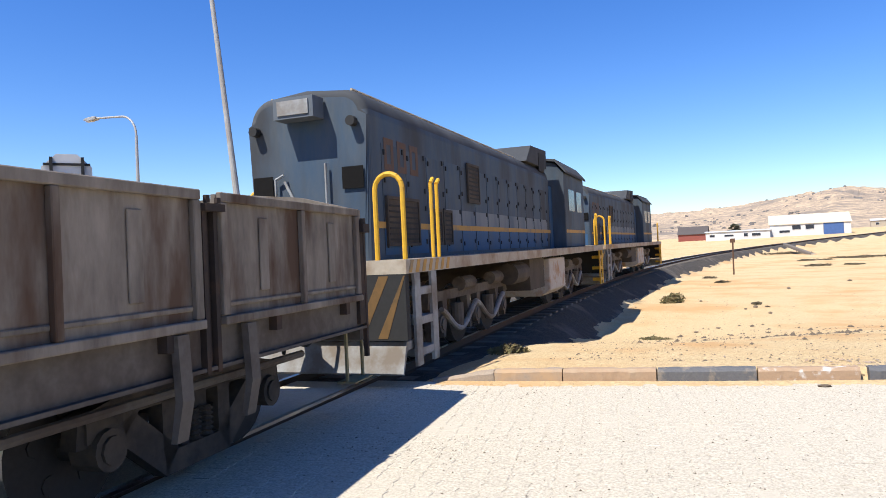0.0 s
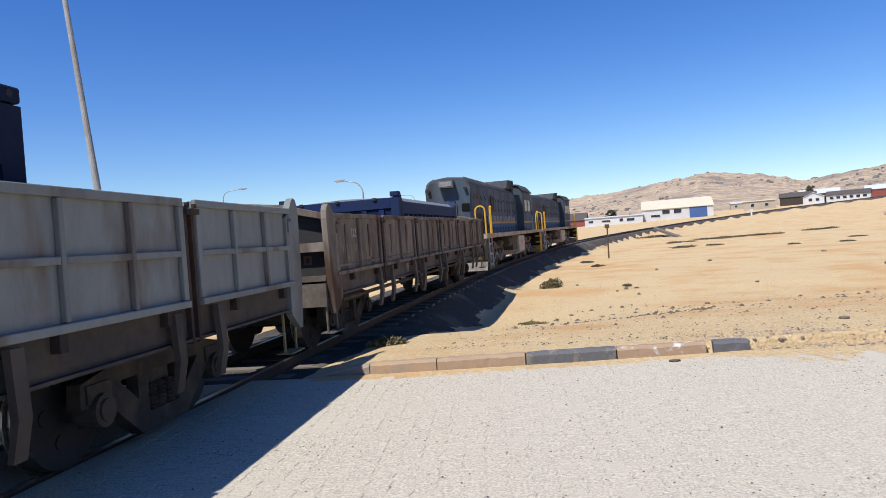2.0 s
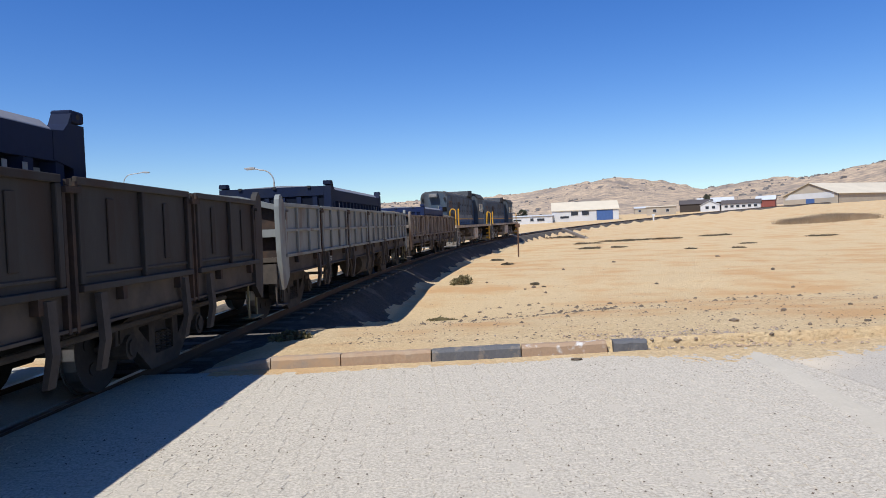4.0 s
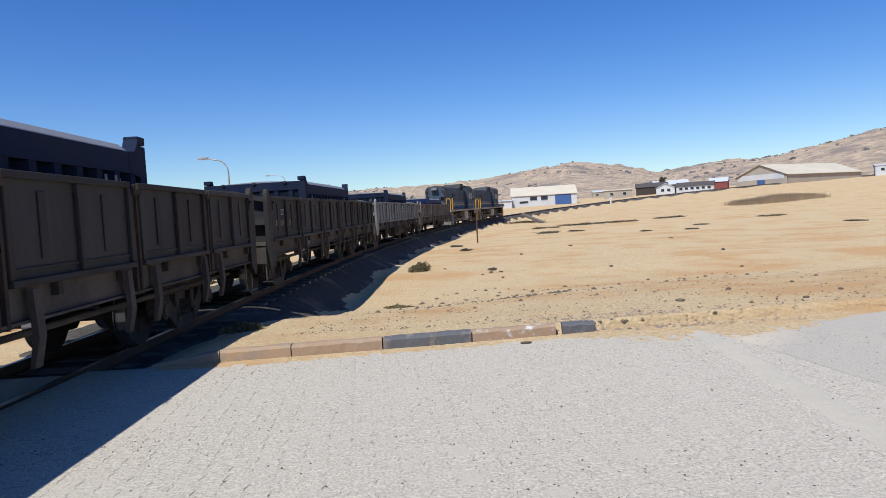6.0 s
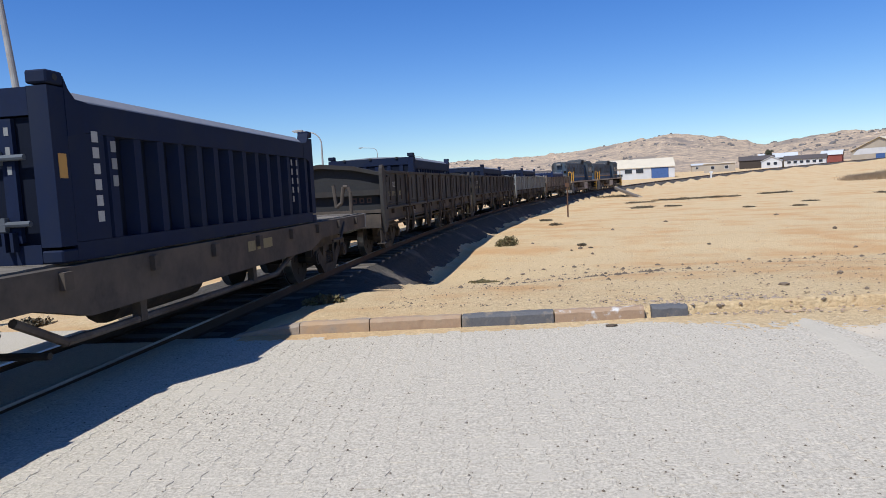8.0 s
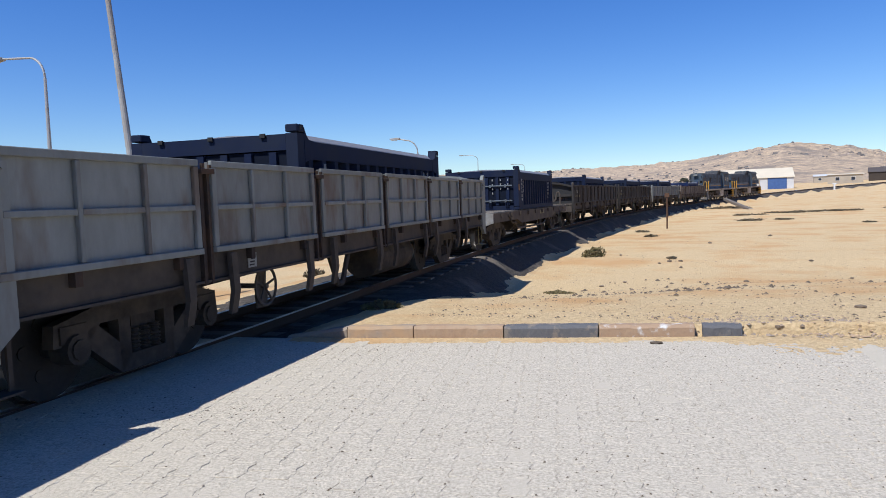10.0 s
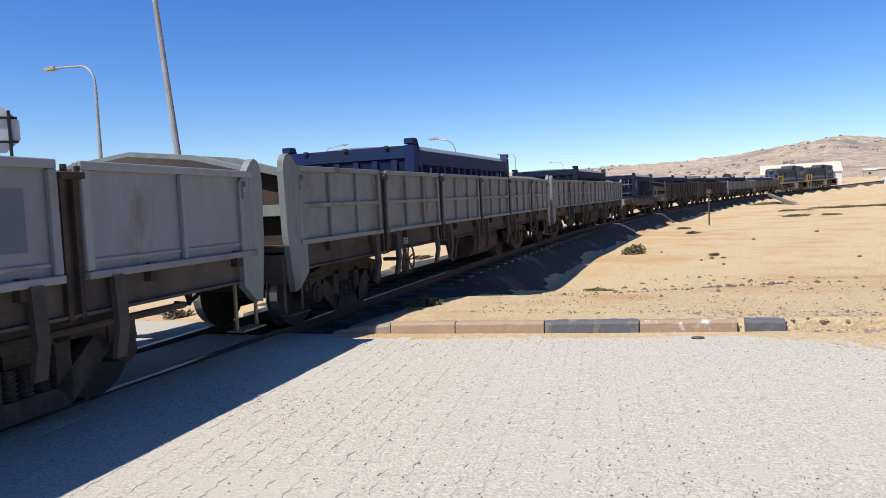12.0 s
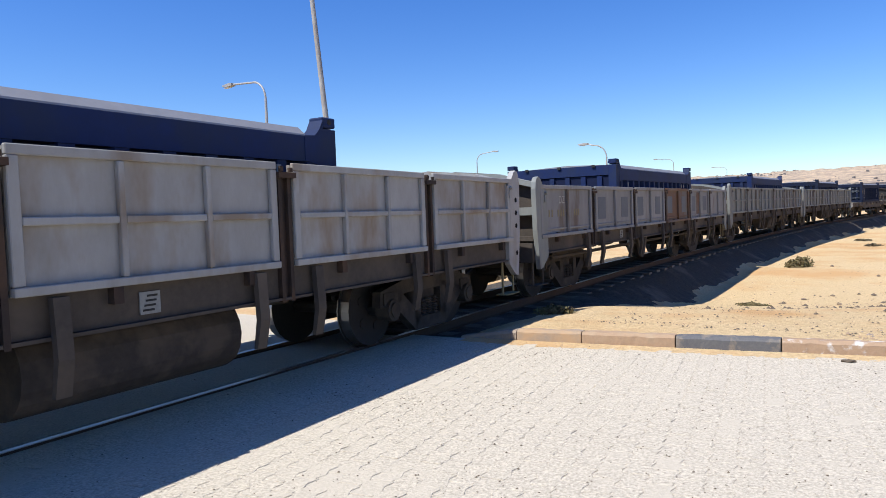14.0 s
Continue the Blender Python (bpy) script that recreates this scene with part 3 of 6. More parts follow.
def end_post(side, end, WL, drop=0.0):
    """The broad tapered plate that closes a side at its end, with a rounded head."""
    bm = B()
    y = WL / 2
    out = [(y - 0.40, 0.78), (y - 0.20, 0.62), (y - 0.10, 0.60), (y - 0.02, 1.20), (y + 0.0, 1.86), (y - 0.02, 1.97), (y - 0.06, 2.03), (y - 0.12, 2.05), (y - 0.18, 2.02), (y - 0.26, 1.93), (y - 0.40, 1.82), (y - 0.40, 1.12)]
    out = [(a, b - drop if b > 1.5 else b) for a, b in out]
    if end < 0:
        out = [(-a, b) for a, b in out]
    prism(bm, out, "x", side * 1.34, side * 1.415)
    tube(bm, (side * 1.41, end * (y - 0.33), 1.80 - drop), (side * 1.46, end * (y - 0.33), 1.80 - drop), 0.022, 8)
    box(bm, min(side * 1.416, side * 1.432), max(side * 1.416, side * 1.432), end * (y - 0.33) - 0.03, end * (y - 0.33) + 0.03, 1.66 - drop, 1.775 - drop)
    return bm


HANDWHEEL = -3.2   # along the wagon, from its middle


def drop_side_wagon(two_tier, mat, label, WL=14.2, narrow=0, sill=1.09, high=0.85, inset=2.2, base=0.87, plate_y=-3.83):
    ob = tagged(new("open_wagon"), label, "railway wagon", "wagons of the train")
    W = 1.38
    bm = B()
    box(bm, -1.33, 1.33, -WL / 2 + 0.05, WL / 2 - 0.05, 1.03, 1.10)
    part("floor", bm, M["frame_dust"], ob)
    for sx in (-1, 1):
        bm = B()
        a, b = sorted((sx * 1.26, sx * 1.36))
        box(bm, a, b, -WL / 2 + 0.1, WL / 2 - 0.1, 0.84, 1.10)
        a, b = sorted((sx * 1.20, sx * 1.40))
        box(bm, a, b, -WL / 2 + 0.12, WL / 2 - 0.12, 0.815, 0.838)
        part("side_sill", bm, M["frame_dust"], ob, "dusty brown steel sill")
    bm = B()
    for x in (-0.35, 0.35):
        box(bm, x - 0.08, x + 0.08, -WL / 2 + 0.3, WL / 2 - 0.3, 0.70, 1.02)
    for i in range(7):
        y = -WL / 2 + 1.2 + i * (WL - 2.4) / 6
        box(bm, -1.24, 1.24, y - 0.05, y + 0.05, 0.80, 1.02)
    part("underframe", bm, M["frame_dust"], ob)
    pitch = PITCH
    span = pitch * DOORS
    w = pitch - 0.20
    top = sill + high
    kits = {s: door_kit(two_tier, mat, w, s, high, plate_y != -3.05) for s in (-1, 1)}
    for sx in (-1, 1):
        for i in range(DOORS):
            y = -span / 2 + pitch * (i + 0.5)
            hang_door(kits[sx], ob, (sx * 1.345, y, sill))
        for i in range(1, DOORS):
            y = -span / 2 + pitch * i
            bm = B()
            c_, d_ = sx * 1.30, sx * 1.405
            prism(bm, [(c_, y - 0.075), (d_, y - 0.075), (d_, y - 0.035), (sx * 1.365, y - 0.035), (sx * 1.365, y + 0.035), (d_, y + 0.035), (d_, y + 0.075), (c_, y + 0.075)], "z", 0.80, top - 0.105)
            post = part("door_post", bm, M["rust_post"], ob, "rust-brown stanchion between the doors")
            bm = B()
            a, b = sorted((sx * 1.36, sx * 1.45))
            box(bm, a, b, y - 0.10, y + 0.10, top - 0.115, top - 0.07)
            tube(bm, (sx * 1.43, y - 0.06, top - 0.065), (sx * 1.43, y - 0.06, top - 0.02), 0.022, 6)
            tube(bm, (sx * 1.43, y + 0.05, top - 0.065), (sx * 1.43, y + 0.05, top - 0.03), 0.022, 6)
            part("latch", bm, M["rust_post"], post)
        # door stops hang under the sill, bowed outward
        for i in range(DOORS):
            for q in (0.15, 0.85):
                y = -span / 2 + pitch * (i + q)
                if i in (0, DOORS - 1) and abs(y) > span / 2 - 0.4:
                    continue
                bm = B()
                x = sx * 1.40
                prism(bm, [(x, 1.07), (x + sx * 0.05, 1.07), (x + sx * 0.07, 0.70), (x + sx * 0.02, 0.47), (x - sx * 0.02, 0.47), (x + sx * 0.02, 0.70)], "y", y - 0.05, y + 0.05)
                part("door_stop", bm, M["frame_dust"], ob)
        for i in range(DOORS * 2):
            y = -span / 2 + pitch / 2 * (i + 0.5) + 0.16
            bm = B()
            a, b = sorted((sx * 1.36, sx * 1.425))
            box(bm, a, b, y - 0.035, y + 0.035, 0.98, 1.125)
            part("hinge", bm, M["rust_post"], ob)
        if not two_tier:
            bm = B()
            pipe(bm, [(sx * 1.18, -WL / 2 + 1.0, 0.70), (sx * 1.18, WL / 2 - 1.0, 0.70)], 0.03, 8)
            part("brake_rod", bm, M["frame_dust"], ob)
    for e in (-1, 1):
        y = e * (WL / 2 - 0.16)
        bm = B()
        y0, y1 = sorted((y, y - e * 0.03))
        prism(bm, [(-1.33, 0.95), (1.33, 0.95), (1.33, 1.88), (0.75, 2.02), (0, 2.10), (-0.75, 2.02), (-1.33, 1.88)], "y", y0, y1)
        wall = part("end_wall", bm, M["frame_dust"] if mat == M["wagon_grey"] and not two_tier else M["black_steel"] if not two_tier else M["rust_post"], ob)
        if not two_tier and mat != M["wagon_grey"]:
            yb = sorted((y + e * 0.0005, y + e * 0.003))
            for x in (-1.05, -0.88, -0.71, 0.71, 0.88, 1.05):
                bm = B()
                for q0, q1, r0, r1 in ((-0.055, -0.025, 1.25, 1.37), (0.025, 0.055, 1.25, 1.37), (-0.025, 0.025, 1.34, 1.37), (-0.025, 0.025, 1.25, 1.28)):
                    box(bm, x + q0, x + q1, yb[0], yb[1], r0, r1)
                part("letter_bar", bm, M["number_faded"], wall, "faded orange letter reduced to a bar")
        bm = B()
        y0, y1 = sorted((y + e * 0.002, y + e * 0.12))
        prism(bm, [(-1.33, 1.84), (-0.75, 1.98), (0, 2.06), (0.75, 1.98), (1.33, 1.84), (1.33, 1.92), (0.75, 2.07), (0, 2.15), (-0.75, 2.07), (-1.33, 1.92)], "y", y0, y1)
        part("end_top_rail", bm, mat, ob)
        bm = B()
        box(bm, -1.33, 1.33, y0, y1, 1.42, 1.54)
        part("end_rail", bm, mat, ob)
        bm = B()
        y0, y1 = sorted((y + e * 0.002, y + e * 0.15))
        box(bm, -1.33, 1.33, y0, y1, 0.70, 1.0)
        part("headstock", bm, M["frame_dust"], ob)
        for sx in (-1, 1):
            part("end_post", narrow_post(sx, e, WL) if e == narrow else end_post(sx, e, WL, 1.915 - sill - high), M["rust_post"] if e == narrow else mat, ob)
            if mat == M["wagon_pale"]:
                for z in (0.92, 1.30, 1.48, 1.66):
                    # lashing holes as flat discs, their inner shade painted on
                    bm = B()
                    tube(bm, (sx * 1.4155, e * (WL / 2 - 0.14), z), (sx * 1.419, e * (WL / 2 - 0.14), z), 0.035, 10)
                    part("lashing_hole", bm, M["dark_hole"], ob)
            bm = B()
            xs = sx * 1.30
            for dy in (0.0, -0.34):
                yy = e * (WL / 2 - 0.06 + dy)
                a, b = sorted((xs - 0.01, xs + 0.01))
                box(bm, a, b, yy - 0.018, yy + 0.018, 0.36, 0.84)
            yy = sorted((e * (WL / 2 - 0.03), e * (WL / 2 - 0.43)))
            box(bm, xs - 0.09, xs + 0.09, yy[0], yy[1], 0.345, 0.36)
            part("step", bm, M["frame_dust"] if (sx * e) < 0 else M["old_yellow"], ob, "shunter's step")
        coupler(ob, e * (WL / 2 - 0.1), e)
        bogie(ob, e * (WL / 2 - inset), base)
    if two_tier:
        bm = B()
        tube(bm, (0.86, 0.25, 0.58), (0.86, 2.0, 0.58), 0.30, 20)
        part("air_reservoir", bm, M["bogie"], ob)
    bm = B()
    tube(bm, (-0.5, 0.8, 0.66), (-0.5, 1.5, 0.66), 0.17, 14)
    pipe(bm, [(-0.5, 1.5, 0.66), (0.0, 3.8, 0.58)], 0.03)
    pipe(bm, [(0.2, -3.8, 0.58), (-0.3, 0.8, 0.6)], 0.03)
    part("brake_gear", bm, M["bogie"], ob)
    for sx in (-1, 1):
        bm = B()
        pipe(bm, [(sx * 1.3, -1.86, 0.83), (sx * 1.3, -1.62, 0.42), (sx * 1.3, -1.48, 0.42), (sx * 1.3, -1.24, 0.83)], 0.04, 6)
        part("brake_lever_guard", bm, M["frame_dust"], ob)
        if two_tier and plate_y < 0:
            bm = B()
            yw = HANDWHEEL
            ring = [(sx * 1.14, yw + 0.22 * math.cos(a), 0.60 + 0.22 * math.sin(a)) for a in np.linspace(0, 2 * math.pi, 21)]
            pipe(bm, ring, 0.018, 6)
            for k in range(5):
                a = k * 2 * math.pi / 5 + 0.3
                tube(bm, (sx * 1.12, yw, 0.60), (sx * 1.14, yw + 0.22 * math.cos(a), 0.60 + 0.22 * math.sin(a)), 0.014, 6)
            tube(bm, (sx * 0.7, yw, 0.60), (sx * 1.16, yw, 0.60), 0.03, 8)
            a, b = sorted((sx * 1.06, sx * 1.085))
            prism(bm, [(yw - 0.05, 0.72), (yw + 0.05, 0.72), (yw + 0.12, 0.50), (yw + 0.10, 0.36), (yw - 0.10, 0.36), (yw - 0.12, 0.50)], "x", a, b)
            box(bm, min(a, b), max(a, b), yw - 0.06, yw + 0.06, 0.70, 0.83)
            part("handbrake_wheel", bm, M["frame_light"], ob, "spoked steel handbrake wheel")
        bm = B()
        a, b = sorted((sx * 1.366, sx * 1.374))
        box(bm, a, b, plate_y - 0.08, plate_y + 0.08, 0.88, 1.03)
        plate = part("notice_plate", bm, M["letter_white"], ob, "small dusty white notice plate")
        bm = B()
        a, b = sorted((sx * 1.3745, sx * 1.377))
        for k in range(4):
            box(bm, a, b, plate_y - 0.06 + 0.012 * k, plate_y + 0.03 + 0.009 * k, 0.90 + 0.032 * k, 0.914 + 0.032 * k)
        part("print_bar", bm, M["black_steel"], plate, "dark printed bar")
    return ob


def text_mesh(body, size, mat, name):
    cu = bpy.data.curves.new(name, "FONT")
    cu.body, cu.size, cu.extrude, cu.align_x, cu.align_y = body, size, 0.0015, "CENTER", "CENTER"
    tmp = bpy.data.objects.new(name, cu)
    scene.collection.objects.link(tmp)
    dg = bpy.context.evaluated_depsgraph_get()
    me = bpy.data.meshes.new_from_object(tmp.evaluated_get(dg))
    bpy.data.objects.remove(tmp)
    me.name = name
    me.materials.clear()
    me.materials.append(mat)
    return me


def wagon_marks(ob):
    """Stencilled class letters and bars for the numbers, on the rear door of the right side."""
    y = -PITCH * (DOORS - 1) / 2
    letters = part("class_letters", text_mesh("DZ", 0.17, M["letter_worn"], "class_letters"), None, ob, "stencilled letters DZ")
    letters.matrix_basis = Matrix.Translation((1.3835, y - 0.19, 1.635)) @ Euler((radians(90), 0, radians(90))).to_matrix().to_4x4()
    bar = None
    for k in (-0.68, -0.57, -0.34, -0.23, -0.12, 0.34, 0.43, 0.52):
        if bar is None:
            bm = B()
            box(bm, 1.3802, 1.3830, -0.022, 0.022, -0.055, 0.055)
            bar = finish(bm, "number_bar", M["old_yellow"])
        part("number_bar", bar, None, ob, "faded painted bar", at=(0, y + k, 1.43))


# ---------------------------------------------------------------- containers
CL = 6.08


def bulk_container(label, paint, sheet):
    """A half-height steel container with ribbed sides, raised corner castings and a covered top; base at z = 0."""
    ob = tagged(new("container"), label, "container", "containers on the train")
    H, hw, hl = 1.35, 1.22, CL / 2
    for sx in (-1, 1):
        for sy in (-1, 1):
            bm = B()
            x0, x1 = sorted((sx * hw, sx * (hw - 0.16)))
            y0, y1 = sorted((sy * hl, sy * (hl - 0.18)))
            box(bm, x0, x1, y0, y1, 0.12, H - 0.065)
            y2 = sy * (hl - 0.18)
            prism(bm, [(y2 - sy * 0.001, H - 0.42), (y2 - sy * 0.26, H - 0.37), (y2 - sy * 0.26, H - 0.147), (y2 - sy * 0.12, H - 0.135), (y2 - sy * 0.05, H - 0.07), (y2 - sy * 0.001, H + 0.02)], "x", x0 + 0.004, x1 + (0.004 if sx > 0 else -0.004))
            post = part("corner_post", bm, paint, ob)
            for z in (0.0, H):
                bm = B()
                z_ = z if z == 0 else z - 0.050
                box(bm, x0 - 0.004, x1 + 0.004, y0 - 0.004, y1 + 0.004, z_, z_ + 0.096)
                bmesh.ops.bevel(bm, geom=list(bm.edges), offset=0.012, segments=1, affect="EDGES")
                part("corner_casting", bm, paint, post)
            # hole in the casting as a black disc, its shade put into the colour
            bm = B()
            tube(bm, (sx * (hw + 0.004), sy * (hl - 0.09), H + 0.0), (sx * (hw + 0.007), sy * (hl - 0.09), H + 0.0), 0.026, 10)
            part("casting_hole", bm, M["black_steel"], post)
        # side: bottom rail, sheet, ribs, top rail
        bm = B()
        x0, x1 = sorted((sx * hw, sx * (hw - 0.10)))
        box(bm, x0, x1, -hl + 0.18, hl - 0.18, 0.0, 0.14)
        part("bottom_rail", bm, paint, ob)
        bm = B()
        x0, x1 = sorted((sx * hw, sx * (hw - 0.12)))
        prism(bm, [(-hl + 0.182, H - 0.38), (hl - 0.182, H - 0.38), (hl - 0.182, H - 0.15), (-hl + 0.182, H - 0.15)], "x", x0, x1)
        part("top_rail", bm, paint, ob)
        bm = B()
        x0, x1 = sorted((sx * (hw - 0.11), sx * (hw - 0.13)))
        box(bm, x0, x1, -hl + 0.18, hl - 0.18, 0.14, H - 0.38)
        part("side_sheet", bm, sheet, ob)
        n = 15
        rib = None
        for i in range(n):
            y = -hl + 0.35 + i * (CL - 0.70) / (n - 1)
            if rib is None:
                bm = B()
                prism(bm, [(sx * 0.0, -0.105), (sx * 0.10, -0.055), (sx * 0.10, 0.055), (sx * 0.0, 0.105)], "z", 0.142, H - 0.382)
                rib = finish(bm, "rib", paint)
            part("rib", rib, None, ob, at=(sx * (hw - 0.108), y, 0))
    # covered top
    bm = B()
    prism(bm, [(-hw + 0.05, H - 0.148), (hw - 0.05, H - 0.148), (hw - 0.06, H - 0.125), (hw - 0.14, H - 0.055), (0, H - 0.012), (-hw + 0.14, H - 0.055), (-hw + 0.06, H - 0.125)], "y", -hl + 0.36, hl - 0.36)
    for sy in (-1, 1):
        y0, y1 = sorted((sy * (hl - 0.102), sy * (hl - 0.359)))
        box(bm, -hw + 0.125, hw - 0.125, y0, y1, H - 0.19, H - 0.155)
    part("cover", bm, M["container_top"], ob, "pale grey cover over the top")
    for sy in (-1, 1):
        bm = B()
        y0, y1 = sorted((sy * (hl - 0.03), sy * (hl - 0.07)))
        box(bm, -hw + 0.16, hw - 0.16, y0, y1, 0.12, H - 0.28)
        part("end_sheet", bm, sheet, ob)
        bm = B()
        y0, y1 = sorted((sy * hl, sy * (hl - 0.10)))
        box(bm, -hw + 0.162, hw - 0.162, y0, y1, H - 0.27, H - 0.07)
        box(bm, -hw + 0.162, hw - 0.162, y0, y1, 0.0, 0.14)
        part("end_rail", bm, paint, ob)
        for k in range(6):
            x = -hw + 0.35 + k * (2 * hw - 0.7) / 5
            bm = B()
            y0, y1 = sorted((sy * (hl - 0.028), sy * (hl + 0.01)))
            box(bm, x - 0.05, x + 0.05, y0, y1, 0.16, H - 0.29)
            part("end_rib", bm, paint, ob)
        for z in (0.30, 0.78):
            bm = B()
            tube(bm, (-hw + 0.2, sy * (hl + 0.035), z), (hw - 0.2, sy * (hl + 0.035), z), 0.022, 8)
            for x in (-0.7, -0.2, 0.3, 0.8):
                y0, y1 = sorted((sy * (hl + 0.012), sy * (hl + 0.055)))
                box(bm, x - 0.03, x + 0.03, y0, y1, z - 0.05, z + 0.05)
            part("locking_bar", bm, M["loco_grey"], ob, "steel locking bar")
        for x in (-0.84, -0.28, 0.28, 0.84):
            bm = B()
            y0, y1 = sorted((sy * (hl + 0.002), sy * (hl + 0.06)))
            box(bm, x - 0.045, x - 0.02, y0, y1, 0.10, 0.24)
            box(bm, x + 0.02, x + 0.045, y0, y1, 0.10, 0.24)
            part("hinge_lug", bm, paint, ob)
        for x in (-0.75, 0.0, 0.75):
            bm = B()
            y0, y1 = sorted((sy * (hl + 0.002), sy * (hl + 0.03)))
            box(bm, x - 0.035, x + 0.035, y0, y1, H - 0.105, H - 0.055)
            part("cover_clip", bm, M["black_steel"], ob)
    return ob


def side_marks(ob):
    """Letters reduced to bars on the sides, and an outlined plate by the corner."""
    hw, hl, H = 1.22, CL / 2, 1.35
    for sx in (-1, 1):
        for y, n in ((sx * (hl - 1.00), 5), (sx * (hl - 0.78), 4)):
            for i in range(n):
                bm = B()
                z = H - 0.42 - i * 0.13
                a, b = sorted((sx * (hw - 0.006), sx * (hw - 0.003)))
                box(bm, a, b, y - 0.028, y + 0.028, z - 0.085, z)
                part("code_bar", bm, M["letter_white"], ob, "white painted bar")
        for i in range(3):
            bm = B()
            a, b = sorted((sx * (hw - 0.006), sx * (hw - 0.003)))
            z = H - 0.42 - i * 0.14
            box(bm, a, b, -sx * (hl - 0.75) - 0.035, -sx * (hl - 0.75) + 0.035, z - 0.09, z)
            part("letter_bar", bm, M["letter_white"], ob, "white painted letter reduced to a bar")
        bm = B()
        a, b = sorted((sx * (hw - 0.104), sx * (hw - 0.100)))
        yc = sx * (hl - 0.44)
        for q0, q1, r0, r1 in ((-0.14, 0.14, 0.98, 0.99), (-0.14, 0.14, 0.80, 0.81), (-0.15, -0.14, 0.80, 0.99), (0.14, 0.15, 0.80, 0.99), (-0.10, 0.02, 0.86, 0.92)):
            box(bm, a, b, yc + q0, yc + q1, r0, r1)
        part("data_plate", bm, M["letter_white"], ob, "white outlined data plate")


def container_marks(ob):
    """Plain bars where the painted letters stand, an orange plate, a warning triangle."""
    hw, hl, H = 1.22, CL / 2, 1.35
    bm = B()
    box(bm, hw - 0.105, hw, -hl + 0.183, -hl + 0.62, 0.143, H - 0.383)
    part("plain_panel", bm, M["container_dusty"], ob, "plain steel panel carrying the letters")
    for i in range(6):
        bm = B()
        z = H - 0.36 - i * 0.125
        box(bm, hw + 0.0015, hw + 0.004, -hl + 0.46, -hl + 0.54, z - 0.085, z)
        part("letter_bar", bm, M["letter_worn"], ob, "white painted letter reduced to a bar")
    bm = B()
    box(bm, hw + 0.0015, hw + 0.004, -hl + 0.05, -hl + 0.14, 0.62, 0.80)
    part("orange_plate", bm, M["stripe_orange"], ob, "small orange plate")
    for x in (0.35, 0.62, 0.86):
        for i in range(3 if x > 0.4 else 4):
            bm = B()
            box(bm, x, x + 0.035, -hl - 0.0125, -hl - 0.0105, 0.94 - i * 0.14, 1.0 - i * 0.14)
            part("code_bar", bm, M["letter_white"], ob, "white painted bar")
    bm = B()
    prism(bm, [(-0.95, 0.30), (-0.80, 0.30), (-0.875, 0.44)], "y", -hl - 0.0145, -hl - 0.0125)
    part("warning_triangle", bm, M["old_yellow"], ob, "yellow warning triangle")


# ---------------------------------------------------------------- flat wagon
FL = 12.4


